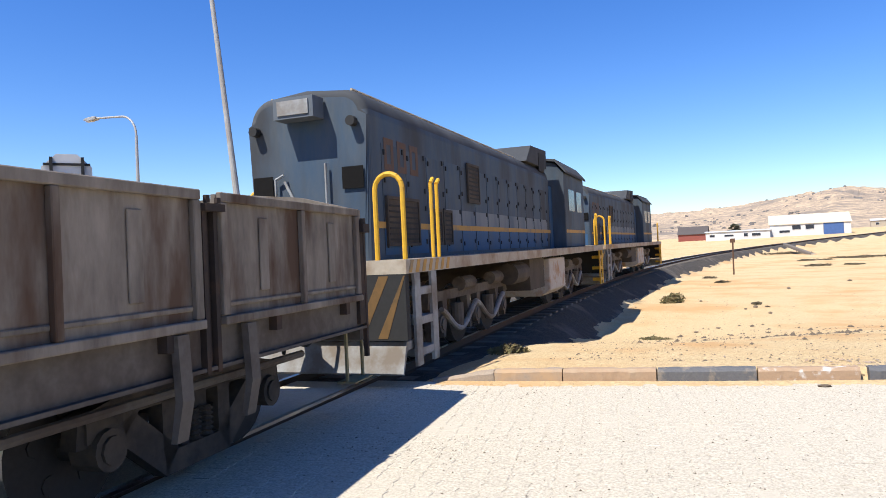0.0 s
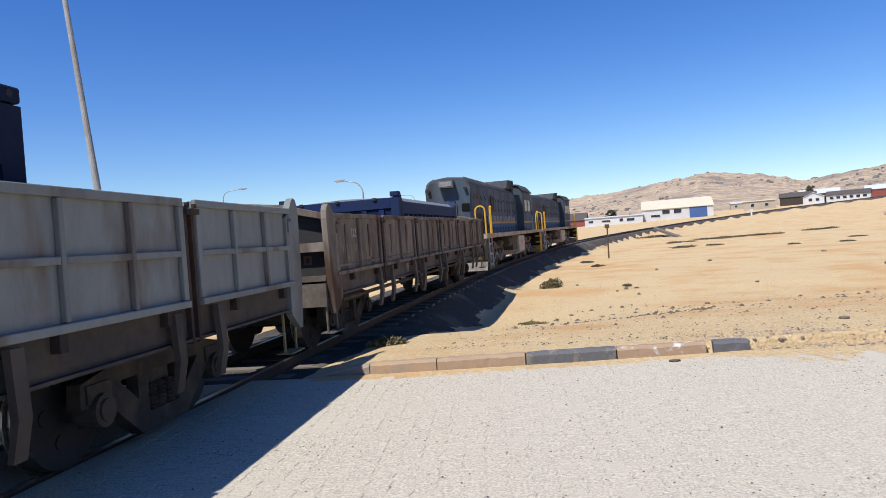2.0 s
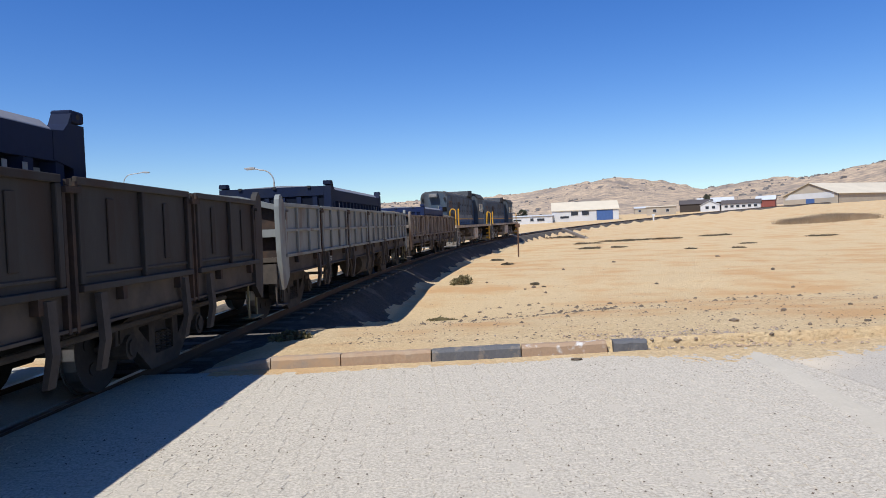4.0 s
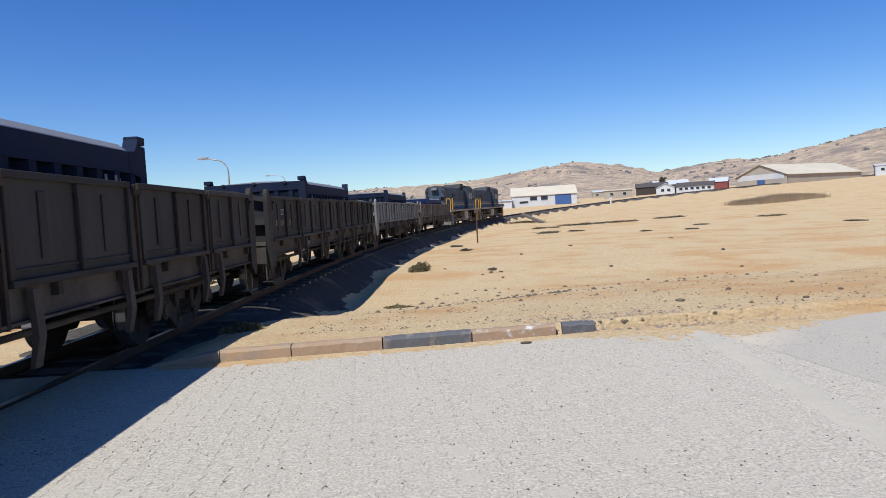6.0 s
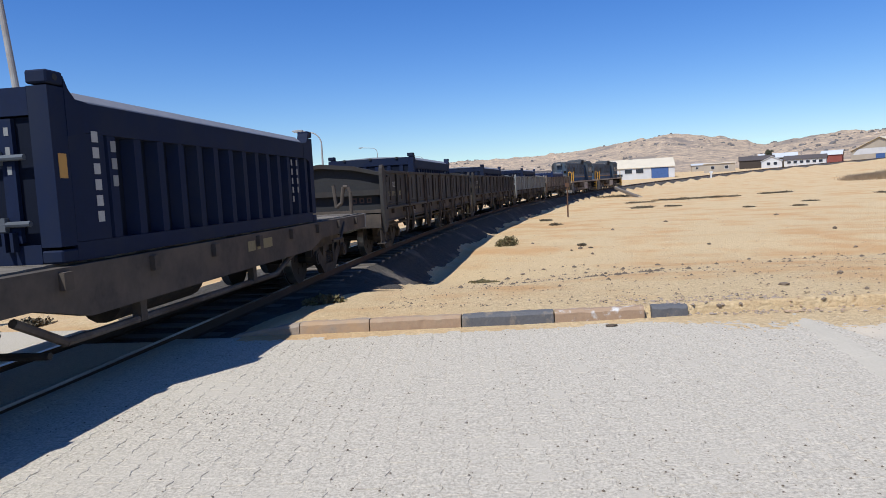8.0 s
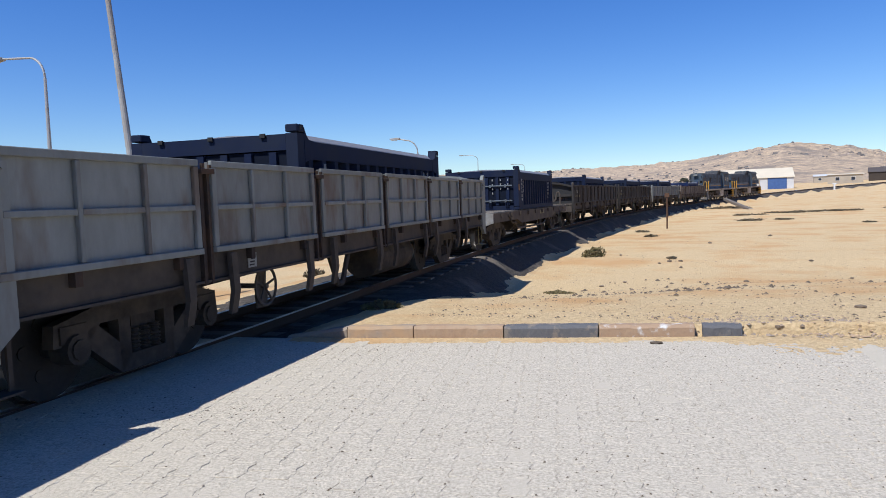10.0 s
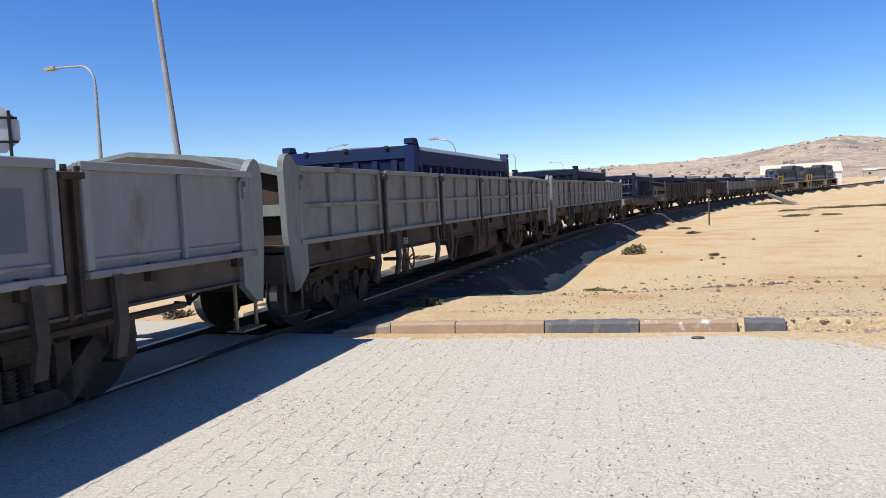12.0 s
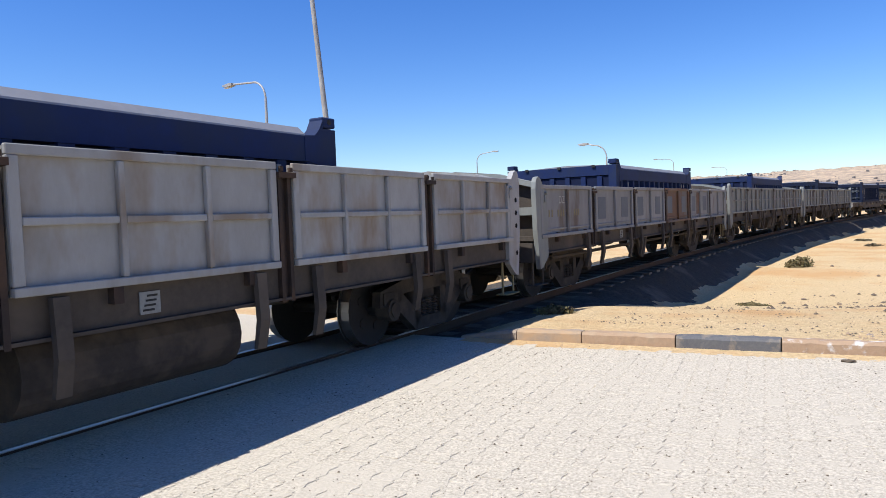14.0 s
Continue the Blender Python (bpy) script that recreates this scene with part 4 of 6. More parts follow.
def flat_wagon():
    ob = tagged(new("flat_wagon"), "dusty steel container flat wagon with bare plank deck", "railway wagon", "wagons of the train")
    for sx in (-1, 1):
        bm = B()
        a, b = sorted((sx * 1.14, sx * 1.26))
        prism(bm, [(-FL / 2, 0.80), (-3.3, 0.80), (-2.7, 0.66), (2.7, 0.66), (3.3, 0.80), (FL / 2, 0.80), (FL / 2, 1.06), (-FL / 2, 1.06)], "x", a, b)
        part("side_sill", bm, M["frame_dust"], ob, "deep steel side beam")
        for i in range(10):
            y = -FL / 2 + 0.8 + i * (FL - 1.6) / 9
            bm = B()
            a, b = sorted((sx * 1.262, sx * 1.31))
            box(bm, a, b, y - 0.05, y + 0.05, 0.90, 1.03)
            part("stake_pocket", bm, M["frame_dust"], ob)
    n = 54
    plank = None
    for i in range(n):
        y = -FL / 2 + 0.10 + i * (FL - 0.2) / (n - 1)
        if plank is None:
            bm = B()
            box(bm, -1.138, 1.138, -0.118, 0.118, 0.0, 0.045)
            plank = finish(bm, "plank", M["deck_plank"])
        part("plank", plank, None, ob, at=(0, y, 1.03 + 0.004 * (i % 3)))
    bm = B()
    for x in (-0.35, 0.35):
        box(bm, x - 0.08, x + 0.08, -FL / 2 + 0.3, FL / 2 - 0.3, 0.68, 1.02)
    for i in range(7):
        y = -FL / 2 + 1.2 + i * (FL - 2.4) / 6
        box(bm, -1.13, 1.13, y - 0.05, y + 0.05, 0.82, 1.02)
    part("underframe", bm, M["frame_dust"], ob)
    for e in (-1, 1):
        bm = B()
        y0, y1 = sorted((e * (FL / 2 + 0.002), e * (FL / 2 + 0.10)))
        prism(bm, [(-1.26, 0.80), (-0.9, 0.68), (0.9, 0.68), (1.26, 0.80), (1.26, 1.07), (-1.26, 1.07)], "y", y0, y1)
        part("headstock", bm, M["step_grey"], ob, "pale grey steel end beam")
        coupler(ob, e * FL / 2, e)
        bogie(ob, e * 4.75)
        bm = B()
        x = 1.05 * e
        pipe(bm, [(x, e * (FL / 2 - 0.2), 1.06), (x, e * (FL / 2 - 0.2), 1.50), (x - 0.05, e * (FL / 2 - 0.2), 1.62), (x - 0.14, e * (FL / 2 - 0.2), 1.62), (x - 0.19, e * (FL / 2 - 0.2), 1.30), (x - 0.30, e * (FL / 2 - 0.2), 1.22), (x - 0.34, e * (FL / 2 - 0.2), 1.66)], 0.038, 8)
        part("handbrake_stand", bm, M["frame_dust"], ob)
        for sx in (-1, 1):
            bm = B()
            pipe(bm, [(sx * 1.27, e * (FL / 2 - 1.6), 0.98), (sx * 1.30, e * (FL / 2 - 2.0), 0.72), (sx * 1.30, e * (FL / 2 - 2.5), 0.72)], 0.022, 6)
            part("grab_iron", bm, M["frame_dust"], ob)
    for sx in (-1, 1):
        bm = B()
        pipe(bm, [(sx * 1.16, -3.4, 0.74), (sx * 1.16, -2.9, 0.50), (sx * 1.16, 1.4, 0.46), (sx * 1.10, 2.6, 0.74)], 0.035, 8)
        part("truss_bar", bm, M["frame_light"], ob, "long dusty steel bar under the side beam")
        for y in (-1.9, 0.6):
            bm = B()
            a, b = sorted((sx * 1.12, sx * 1.20))
            box(bm, a, b, y - 0.05, y + 0.05, 0.47, 0.70)
            part("truss_post", bm, M["frame_dust"], ob)
    bm = B()
    tube(bm, (0.45, -1.4, 0.58), (0.45, 0.3, 0.58), 0.22, 14)
    part("air_reservoir", bm, M["bogie"], ob)
    bm = B()
    tube(bm, (-0.5, 0.8, 0.62), (-0.5, 1.5, 0.62), 0.17, 14)
    part("brake_cylinder", bm, M["bogie"], ob)
    bm = B()
    pipe(bm, [(-1.0, -3.0, 0.42), (1.1, -3.0, 0.42)], 0.03)
    part("brake_shaft", bm, M["bogie"], ob)
    for k, wd in ((-0.9, 0.22), (-0.62, 0.10), (-0.42, 0.30)):
        bm = B()
        box(bm, 1.2615, 1.264, k + 1.2, k + 1.2 + wd, 0.86, 0.98)
        part("number_bar", bm, M["old_yellow"], ob, "faded painted bar")
    return ob

# ---------------------------------------------------------------- locomotive
M["wagon_worn"] = material("wagon_worn", (0.263, 0.264, 0.261), (0.186, 0.181, 0.171), (0.146, 0.112, 0.085), rough=0.65, grain=6, large=1.3, mix=0.7, stain=0.09, bump=0.3, stretch=(1, 1, 0.35), vary=0.12)
M["patch_grey"] = material("patch_grey", (0.14, 0.15, 0.165), (0.115, 0.125, 0.135), rough=0.6, grain=9, large=2)
LL = 16.1
bm = B()
box(bm, -0.010, 0.010, -0.016, 0.016, 0.0, 0.065)
LATCH = finish(bm, "door_latch", M["black_steel"])


def locomotive():
    ob = tagged(new("locomotive"), "weathered blue and grey diesel locomotive with an orange stripe", "locomotive", "locomotives of the train")
    y0, y1 = -LL / 2, LL / 2
    HW, DZ_, TOP = 0.82, 1.42, 3.52
    yh0, yh1 = y0 + 0.28, y0 + 10.45       # long hood
    yc0, yc1 = y0 + 10.8, y0 + 13.8      # cab
    # running deck
    bm = B()
    box(bm, -1.36, 1.36, y0, y1, 1.26, DZ_ - 0.002)
    part("deck", bm, M["deck_edge"], ob, "dusty deck with worn striped edge")
    # hazard stripes along the rear end of the deck's edge
    for sx in (-1, 1):
        for i in range(7):
            bm = B()
            a, b = sorted((sx * 1.3605, sx * 1.364))
            yy = y0 + 0.06 + i * 0.20
            prism(bm, [(yy, 1.27), (yy + 0.09, 1.27), (yy + 0.16, 1.41), (yy + 0.07, 1.41)], "x", a, b)
            part("deck_stripe", bm, M["stripe_orange"], ob)
    # long hood, with rounded roof and rounded ends; blue skirt below the orange line
    def hood(ya, yb, z0, z1, hw, r, ease):
        bm = B()
        pts = [(-hw, z0), (hw, z0)]
        for i in range(7):
            a = i / 6 * math.radians(78)
            pts.append((hw - r + r * math.cos(a), z1 - r - 0.045 + r * math.sin(a)))
        pts.append((0, z1))
        for i in range(6, -1, -1):
            a = i / 6 * math.radians(78)
            pts.append((-hw + r - r * math.cos(a), z1 - r - 0.045 + r * math.sin(a)))
        prism(bm, pts, "y", ya, yb)
        rim = [e for e in bm.edges if abs(e.verts[0].co.y - e.verts[1].co.y) < 1e-5 and not (e.verts[0].co.z < z0 + 1e-4 and e.verts[1].co.z < z0 + 1e-4)]
        bmesh.ops.bevel(bm, geom=rim, offset=ease, segments=4, profile=0.5, affect="EDGES")
        return bm
    shell = part("hood", hood(yh0, yh1, DZ_, TOP, HW, 0.34, 0.10), M["loco_hood"], ob, "weathered grey-blue hood with soot on its crown", smooth=False)
    shell.data.materials.append(M["loco_soot"])
    shell.data.materials.append(M["loco_blue"])
    for p in shell.data.polygons:
        if p.center.z > 3.20 or p.normal.z > 0.45:
            p.material_index = 1
        if 0.02 < p.normal.length and abs(p.normal.x) + max(0, p.normal.z) > 0.15 and p.center.z > 3.0:
            p.use_smooth = True
    for k, (z0_, z1_) in enumerate(((DZ_ + 0.02, 1.80), )):
        bm = B()
        box(bm, -HW + 0.11, HW - 0.11, yh0 - 0.006, yh0 - 0.001, z0_, z1_)
        part("end_skirt", bm, M["loco_blue"], ob, "blue band across the foot of the hood's end")
    # headlight box
    bm = B()
    box(bm, -0.27, 0.27, yh0 - 0.27, yh0 - 0.024, 3.13, 3.38)
    lb = part("headlight_box", bm, M["loco_grey"], ob)
    bm = B()
    box(bm, -0.21, 0.21, yh0 - 0.285, yh0 - 0.2705, 3.17, 3.34)
    part("headlight_glass", bm, M["step_grey"], lb)
    # openings in the end: raised plates with the shade of a recess as colour
    for x, z, s_ in ((-0.62, 2.24, 0.13), (0.62, 2.28, 0.13)):
        bm = B()
        box(bm, x - 0.14, x + 0.14, yh0 - 0.028, yh0 - 0.0225, z, z + 0.26)
        part("end_window", bm, M["dark_hole"], ob, "dark plate painted as the shade in an opening of the hood's end")
    for x in (-0.68, 0.66):
        bm = B()
        tube(bm, (x, yh0 - 0.12, 3.06), (x, yh0 - 0.024, 3.06), 0.06, 12)
        part("marker_lamp", bm, M["black_steel"], ob)
    for pts in ([(-0.42, yh0 - 0.06, 1.5), (-0.42, yh0 - 0.06, 2.45), (-0.30, yh0 - 0.06, 2.50)], [(0.28, yh0 - 0.06, 1.5), (0.28, yh0 - 0.06, 2.60)], [(-0.30, yh0 - 0.05, 2.42), (0.0, yh0 - 0.05, 1.85)], [(0.30, yh0 - 0.05, 1.85), (0.55, yh0 - 0.05, 1.55)]):
        bm = B()
        pipe(bm, pts, 0.018, 6)
        part("end_handrail", bm, M["step_grey"], ob)
    # orange line with a dark blue band under it
    for sx in (-1, 1):
        bm = B()
        a, b = sorted((sx * (HW + 0.001), sx * (HW + 0.006)))
        box(bm, sorted((sx * (HW + 0.0065), sx * (HW + 0.011)))[0], sorted((sx * (HW + 0.0065), sx * (HW + 0.011)))[1], yh0 + 0.12, yh1 - 0.05, 1.80, 1.88)
        part("stripe", bm, M["stripe_orange"], ob, "faded orange stripe")
        # doors in the hood with hinges and louvres
        n = 13
        for i in range(n):
            ya = yh0 + 0.35 + i * (yh1 - yh0 - 0.7) / n
            wd = (yh1 - yh0 - 0.7) / n - 0.05
            bm = B()
            a, b = sorted((sx * (HW + 0.0005), sx * (HW + 0.006)))
            box(bm, a, b, ya, ya + wd, DZ_ + 0.05, 2.84 - 0.01 * (i % 3))
            door = part("hood_door", bm, M["loco_hood"], ob)
            for z, k in ((1.56, 0.06), (1.60, wd - 0.06), (2.06, wd - 0.05), (2.70, 0.05), (2.76, wd - 0.06), (2.36, 0.05), (2.30, wd - 0.05)):
                part("door_latch", LATCH, None, door, at=(sx * (HW + 0.012), ya + k, z))
            for z0_, z1_, mm, nm in ((DZ_ + 0.055, 1.80, "loco_blue", "skirt_panel"), (1.88, 2.12, "loco_bleached", "bleached_band")):
                if nm == "bleached_band" and i < 3:
                    continue
                bm = B()
                a, b = sorted((sx * (HW + 0.0065), sx * (HW + 0.0095)))
                box(bm, a, b, ya + 0.004, ya + wd - 0.004, z0_, z1_)
                part(nm, bm, M[mm], door)
        for ya, wd, z0_, z1_ in ((yh0 + 0.42, 0.95, 1.62, 2.16), (yh0 + 1.95, 0.30, 1.62, 2.06), (yh0 + 2.38, 0.30, 1.62, 2.06), (yh0 + 3.6, 0.55, 2.30, 2.88)):
            bm = B()
            a, b = sorted((sx * (HW + 0.019), sx * (HW + 0.030)))
            box(bm, a, b, ya, ya + wd, z0_, z1_)
            g = part("grille", bm, M["bogie"], ob, "dark intake grille")
            bm = B()
            a, b = sorted((sx * (HW + 0.0305), sx * (HW + 0.040)))
            for k in range(int((z1_ - z0_) / 0.07)):
                box(bm, a, b, ya + 0.02, ya + wd - 0.02, z0_ + 0.03 + k * 0.07, z0_ + 0.055 + k * 0.07)
            part("grille_slats", bm, M["black_steel"], g)
            bm = B()
            a, b = sorted((sx * (HW + 0.012), sx * (HW + 0.046)))
            for q0, q1, r0, r1 in ((ya - 0.04, ya - 0.002, z0_ - 0.04, z1_ + 0.04), (ya + wd + 0.002, ya + wd + 0.04, z0_ - 0.04, z1_ + 0.04), (ya - 0.002, ya + wd + 0.002, z1_ + 0.002, z1_ + 0.04), (ya - 0.002, ya + wd + 0.002, z0_ - 0.04, z0_ - 0.002)):
                box(bm, a, b, q0, q1, r0, r1)
            part("grille_frame", bm, M["frame_dust"], g)
        # faded number on the upper hood
        for k in range(3):
            bm = B()
            a, b = sorted((sx * (HW + 0.001), sx * (HW + 0.004)))
            yy = yh0 + 0.42 + k * 0.40
            a, b = sorted((sx * (HW + 0.0062), sx * (HW + 0.0085)))
            for q0, q1, r0, r1 in ((0, 0.08, 2.52, 2.92), (0.20, 0.28, 2.52, 2.92), (0.08, 0.20, 2.84, 2.92), (0.08, 0.20, 2.52, 2.60)):
                box(bm, a, b, yy + q0, yy + q1, r0, r1)
            part("number_bar", bm, M["number_faded"], ob, "faded orange number reduced to a bar")
        # yellow loops and rails at the deck's edge
        if sx > 0:
            yy = y0 + 0.08
            bm = B()
            xa, xb = sx * 1.32, sx * 0.98
            pts = [(xa, yy, DZ_)] + [((xa + xb) / 2 + (xa - xb) / 2 * math.cos(a), yy, DZ_ + 0.80 + 0.17 * math.sin(a)) for a in np.linspace(0, math.pi, 8)] + [(xb, yy, DZ_)]
            pipe(bm, pts, 0.03, 8)
            part("handrail", bm, M["yellow_paint"], ob, "bright yellow tubular handrail")
        for ya in (y0 + 0.95, y0 + 1.15, y1 - 1.2, y1 - 1.0):
            bm = B()
            pipe(bm, [(sx * 1.32, ya, DZ_), (sx * 1.32, ya, DZ_ + 0.92), (sx * 1.32, ya + 0.08, DZ_ + 0.98)], 0.025, 8)
            part("handrail", bm, M["yellow_paint"], ob, "bright yellow tubular handrail")
        # cab side recess and windows
        bm = B()
        a, b = sorted((sx * 1.162, sx * 1.170))
        box(bm, a, b, yc0 + 0.5, yc0 + 1.35, 2.38, 2.95)
        part("cab_window", bm, M["glass"], ob, "dark cab window")
        bm = B()
        box(bm, a, b, yc0 + 1.7, yc0 + 2.5, 2.38, 2.95)
        part("cab_window", bm, M["glass"], ob, "dark cab window")
        bm = B()
        box(bm, a, b, yc0 + 0.04, yc1 - 0.04, 1.80, 1.88)
        part("stripe", bm, M["stripe_orange"], ob, "faded orange stripe")
        # steps at each end
        for e in (-1, 1):
            ya = e * (LL / 2 - 0.55)
            bm = B()
            a, b = sorted((sx * 1.10, sx * 1.36))
            for z in (0.30, 0.66, 1.00):
                box(bm, a, b, ya - 0.26, ya + 0.26, z, z + 0.09)
            a, b = sorted((sx * 1.33, sx * 1.365))
            for k in (-1, 1):
                box(bm, a, b, ya + k * 0.26 - 0.085, ya + k * 0.26 + 0.085, 0.20, 1.258)
            part("step", bm, M["step_grey"] if e < 0 else M["yellow_paint"], ob, "steel cab steps")
    # roof walk and raised housing before the cab
    bm = B()
    prism(bm, [(yh1 - 2.2, TOP - 0.1), (yh1 - 1.7, TOP + 0.30), (yh1 - 0.05, TOP + 0.36), (yh1 - 0.05, TOP - 0.1)], "x", -0.80, 0.80)
    rb = part("roof_housing", bm, M["loco_soot"], ob)
    for sx in (-1, 1):
        bm = B()
        a, b = sorted((sx * 0.8005, sx * 0.812))
        box(bm, a, b, yh1 - 0.95, yh1 - 0.35, TOP - 0.22, TOP + 0.22)
        part("louvre", bm, M["black_steel"], rb)
        bm = B()
        pipe(bm, [(sx * 0.56, yh0 + 0.15, TOP - 0.035), (sx * 0.56, yh1 - 2.3, TOP - 0.035)], 0.018, 6)
        part("roof_rail", bm, M["deck_edge"], ob)
    # cab
    bm = B()
    prism(bm, [(-1.16, DZ_), (1.16, DZ_), (1.16, 3.35), (0.92, 3.62), (0, 3.74), (-0.92, 3.62), (-1.16, 3.35)], "y", yc0, yc1)
    part("cab", bm, M["loco_hood"], ob, "blue driver's cab", bevel=0.02)
    bm = B()
    prism(bm, [(-1.22, 3.33), (-0.95, 3.64), (0, 3.77), (0.95, 3.64), (1.22, 3.33), (1.22, 3.39), (0.96, 3.70), (0, 3.83), (-0.96, 3.70), (-1.22, 3.39)], "y", yc0 - 0.08, yc1 + 0.12)
    part("cab_roof", bm, M["loco_soot"], ob)
    bm = B()
    box(bm, -HW, HW, yh1 + 0.0005, yc0 - 0.0005, DZ_, 3.0)
    part("cab_link", bm, M["loco_blue"], ob)
    # short nose
    bm = B()
    box(bm, -0.88, 0.88, yc1 + 0.0005, y1 - 0.75, DZ_, 3.05)
    part("nose", bm, M["loco_grey"], ob, "grey short hood", bevel=0.03)
    # fuel tank, battery boxes, pilots
    bm = B()
    prism(bm, [(-1.22, 0.50), (-1.0, 0.36), (1.0, 0.36), (1.22, 0.50), (1.22, 1.20), (-1.22, 1.20)], "y", 0.2, 2.0)
    part("fuel_tank", bm, M["tank_white"], ob, "dirty white fuel tank", bevel=0.02)
    bm = B()
    box(bm, -1.20, 1.20, -1.6, -0.3, 0.62, 1.24)
    part("equipment_box", bm, M["frame_dust"], ob)
    bm = B()
    tube(bm, (1.05, -2.7, 1.0), (1.05, -1.75, 1.0), 0.2, 14)
    part("air_reservoir", bm, M["frame_dust"], ob)
    bm = B()
    tube(bm, (-1.05, -2.7, 1.0), (-1.05, -1.75, 1.0), 0.2, 14)
    part("air_reservoir", bm, M["frame_dust"], ob)
    for e in (-1, 1):
        bm = B()
        ya, yb = sorted((e * (LL / 2 + 0.002), e * (LL / 2 - 0.10)))
        box(bm, -1.34, 1.34, ya, yb, 0.52, 1.258)
        pilot = part("pilot_plate", bm, M["black_steel"], ob, "black end plate with orange chevrons")
        for sx in (-1, 1):
            for i in range(4):
                x = sx * (0.30 + i * 0.30)
                bm = B()
                ya, yb = sorted((e * (LL / 2 + 0.0025), e * (LL / 2 + 0.006)))
                prism(bm, [(x - sx * 0.22, 0.54), (x - sx * 0.10, 0.54), (x + sx * 0.24 if i < 3 else x + sx * 0.14, 1.24), (x + sx * 0.12, 1.24)], "y", ya, yb)
                part("chevron", bm, M["chevron"], pilot)
        bm = B()
        ya = e * (LL / 2 - 0.05)
        prism(bm, [(ya - e * 0.35, 0.50), (ya, 0.50), (ya + e * 0.12, 0.16), (ya + e * 0.10, 0.14), (ya - e * 0.02, 0.40), (ya - e * 0.35, 0.42)], "x", -1.30, 1.30)
        part("plough", bm, M["step_grey"], ob, "grey steel snow-plough shaped guard")
        coupler(ob, e * LL / 2, e)
        bogie(ob, e * 4.35, base=1.0, r=0.46, big=True)
    return ob


# ---------------------------------------------------------------- the train
def train_s(t):
    """How far the rear end of the rear locomotive has come along the track."""
    return -0.62 + 8.592 * t + 0.0108 * t * t + 0.38 * max(0.0, 1 - t / 1.3) ** 2


def car_pose(s, b):
    xa, ya, za, _ = track(s + b)
    xb, yb, zb, _ = track(s - b)
    yaw = -math.degrees(math.atan2(xa - xb, ya - yb))
    pitch = math.degrees(math.atan2(za - zb, 2 * b))
    return pose((xa + xb) / 2, (ya + yb) / 2, (za + zb) / 2, pitch, 0, yaw)


CARS = []   # thing, distance of its middle behind the rear locomotive's end, half its bogie centres
loads = []  # container, distance, height over the rail, half its bogie centres of the wagon below, wagon's distance

base_loco = locomotive()
CARS.append((base_loco, -LL / 2 + 0.35, 4.35))
front_loco = copy_thing(base_loco, Matrix())
CARS.append((front_loco, -LL * 1.5 - 0.35, 4.35))

brown = drop_side_wagon(False, M["wagon_brown"], "dusty brown open wagon with single-panel drop sides, carrying a container")
wagon_marks(brown)
grey = drop_side_wagon(True, M["wagon_grey"], "pale grey open wagon with two-tier ribbed drop sides, carrying a container")
short = drop_side_wagon(False, M["wagon_grey"], "grey-brown open wagon with rusty orange and patched drop sides", 14.0, sill=1.06, high=0.80, inset=2.35, plate_y=-3.05)
wagon_marks(short)
pale = drop_side_wagon(True, M["wagon_pale"], "pale blue-grey open wagon with two-tier ribbed drop sides", 14.2, inset=1.7, base=0.90, plate_y=1.0)
dusty = drop_side_wagon(False, M["wagon_dusty"], "dust-covered beige-brown open wagon coupled behind the locomotives", narrow=1, sill=1.08, high=0.82, inset=2.0, plate_y=-3.0)
wagon_marks(dusty)
for piece in dusty.children_recursive:
    for k, m in enumerate(piece.data.materials if piece.data else ()):
        if m == M["frame_dust"]:
            piece.data.materials[k] = M["frame_light"]
plan = [(dusty, 8.63), (grey, 23.87), (brown, 38.97), (brown, 54.1), (grey, 83.42), (grey, 97.97), (short, 112.57), (pale, 127.3)]
used = set()
wagons = []
for src, d in plan:
    ob = src if src.name not in used else copy_thing(src, Matrix())
    used.add(src.name)
    wagons.append(ob)
    CARS.append((ob, d, 5.2))
# one wagon of the tail has repainted orange doors
span_, pitch_ = PITCH * DOORS, PITCH
orange_kit = door_kit(False, M["wagon_orange"], pitch_ - 0.20, 1, 0.80, False)
grey_kit = door_kit(False, M["wagon_worn"], pitch_ - 0.20, 1, 0.80, False)
patched = wagons[6]
for ch in patched.children:
    if ch.name.startswith("side_door") and ch.location.x > 0:
        i = round((ch.location.y + span_ / 2) / pitch_ - 0.5)
        kit = orange_kit if i == 3 else grey_kit
        ch.data = kit[0]
        for rb, me in zip(sorted(ch.children, key=lambda o: o.name), kit[1:]):
            rb.data = me
        # painted-over grey patches on the middle doors
        if i == 4:
            bm = B()
            box(bm, 0.0355, 0.0380, -0.34, -0.03, 0.10, 0.72)
            part("paint_patch", bm, M["wagon_orange"], ch, "rusty orange painted patch")
        if 0 < i < 5:
            for k in (-0.66, 0.62):
                bm = B()
                box(bm, 0.0355, 0.0385, k - 0.20, k + 0.20, 0.22, 0.62)
                part("paint_patch", bm, M["patch_grey"], ch, "blue-grey painted-over patch")
flat = flat_wagon()
CARS.append((flat, 68.6, 4.75))

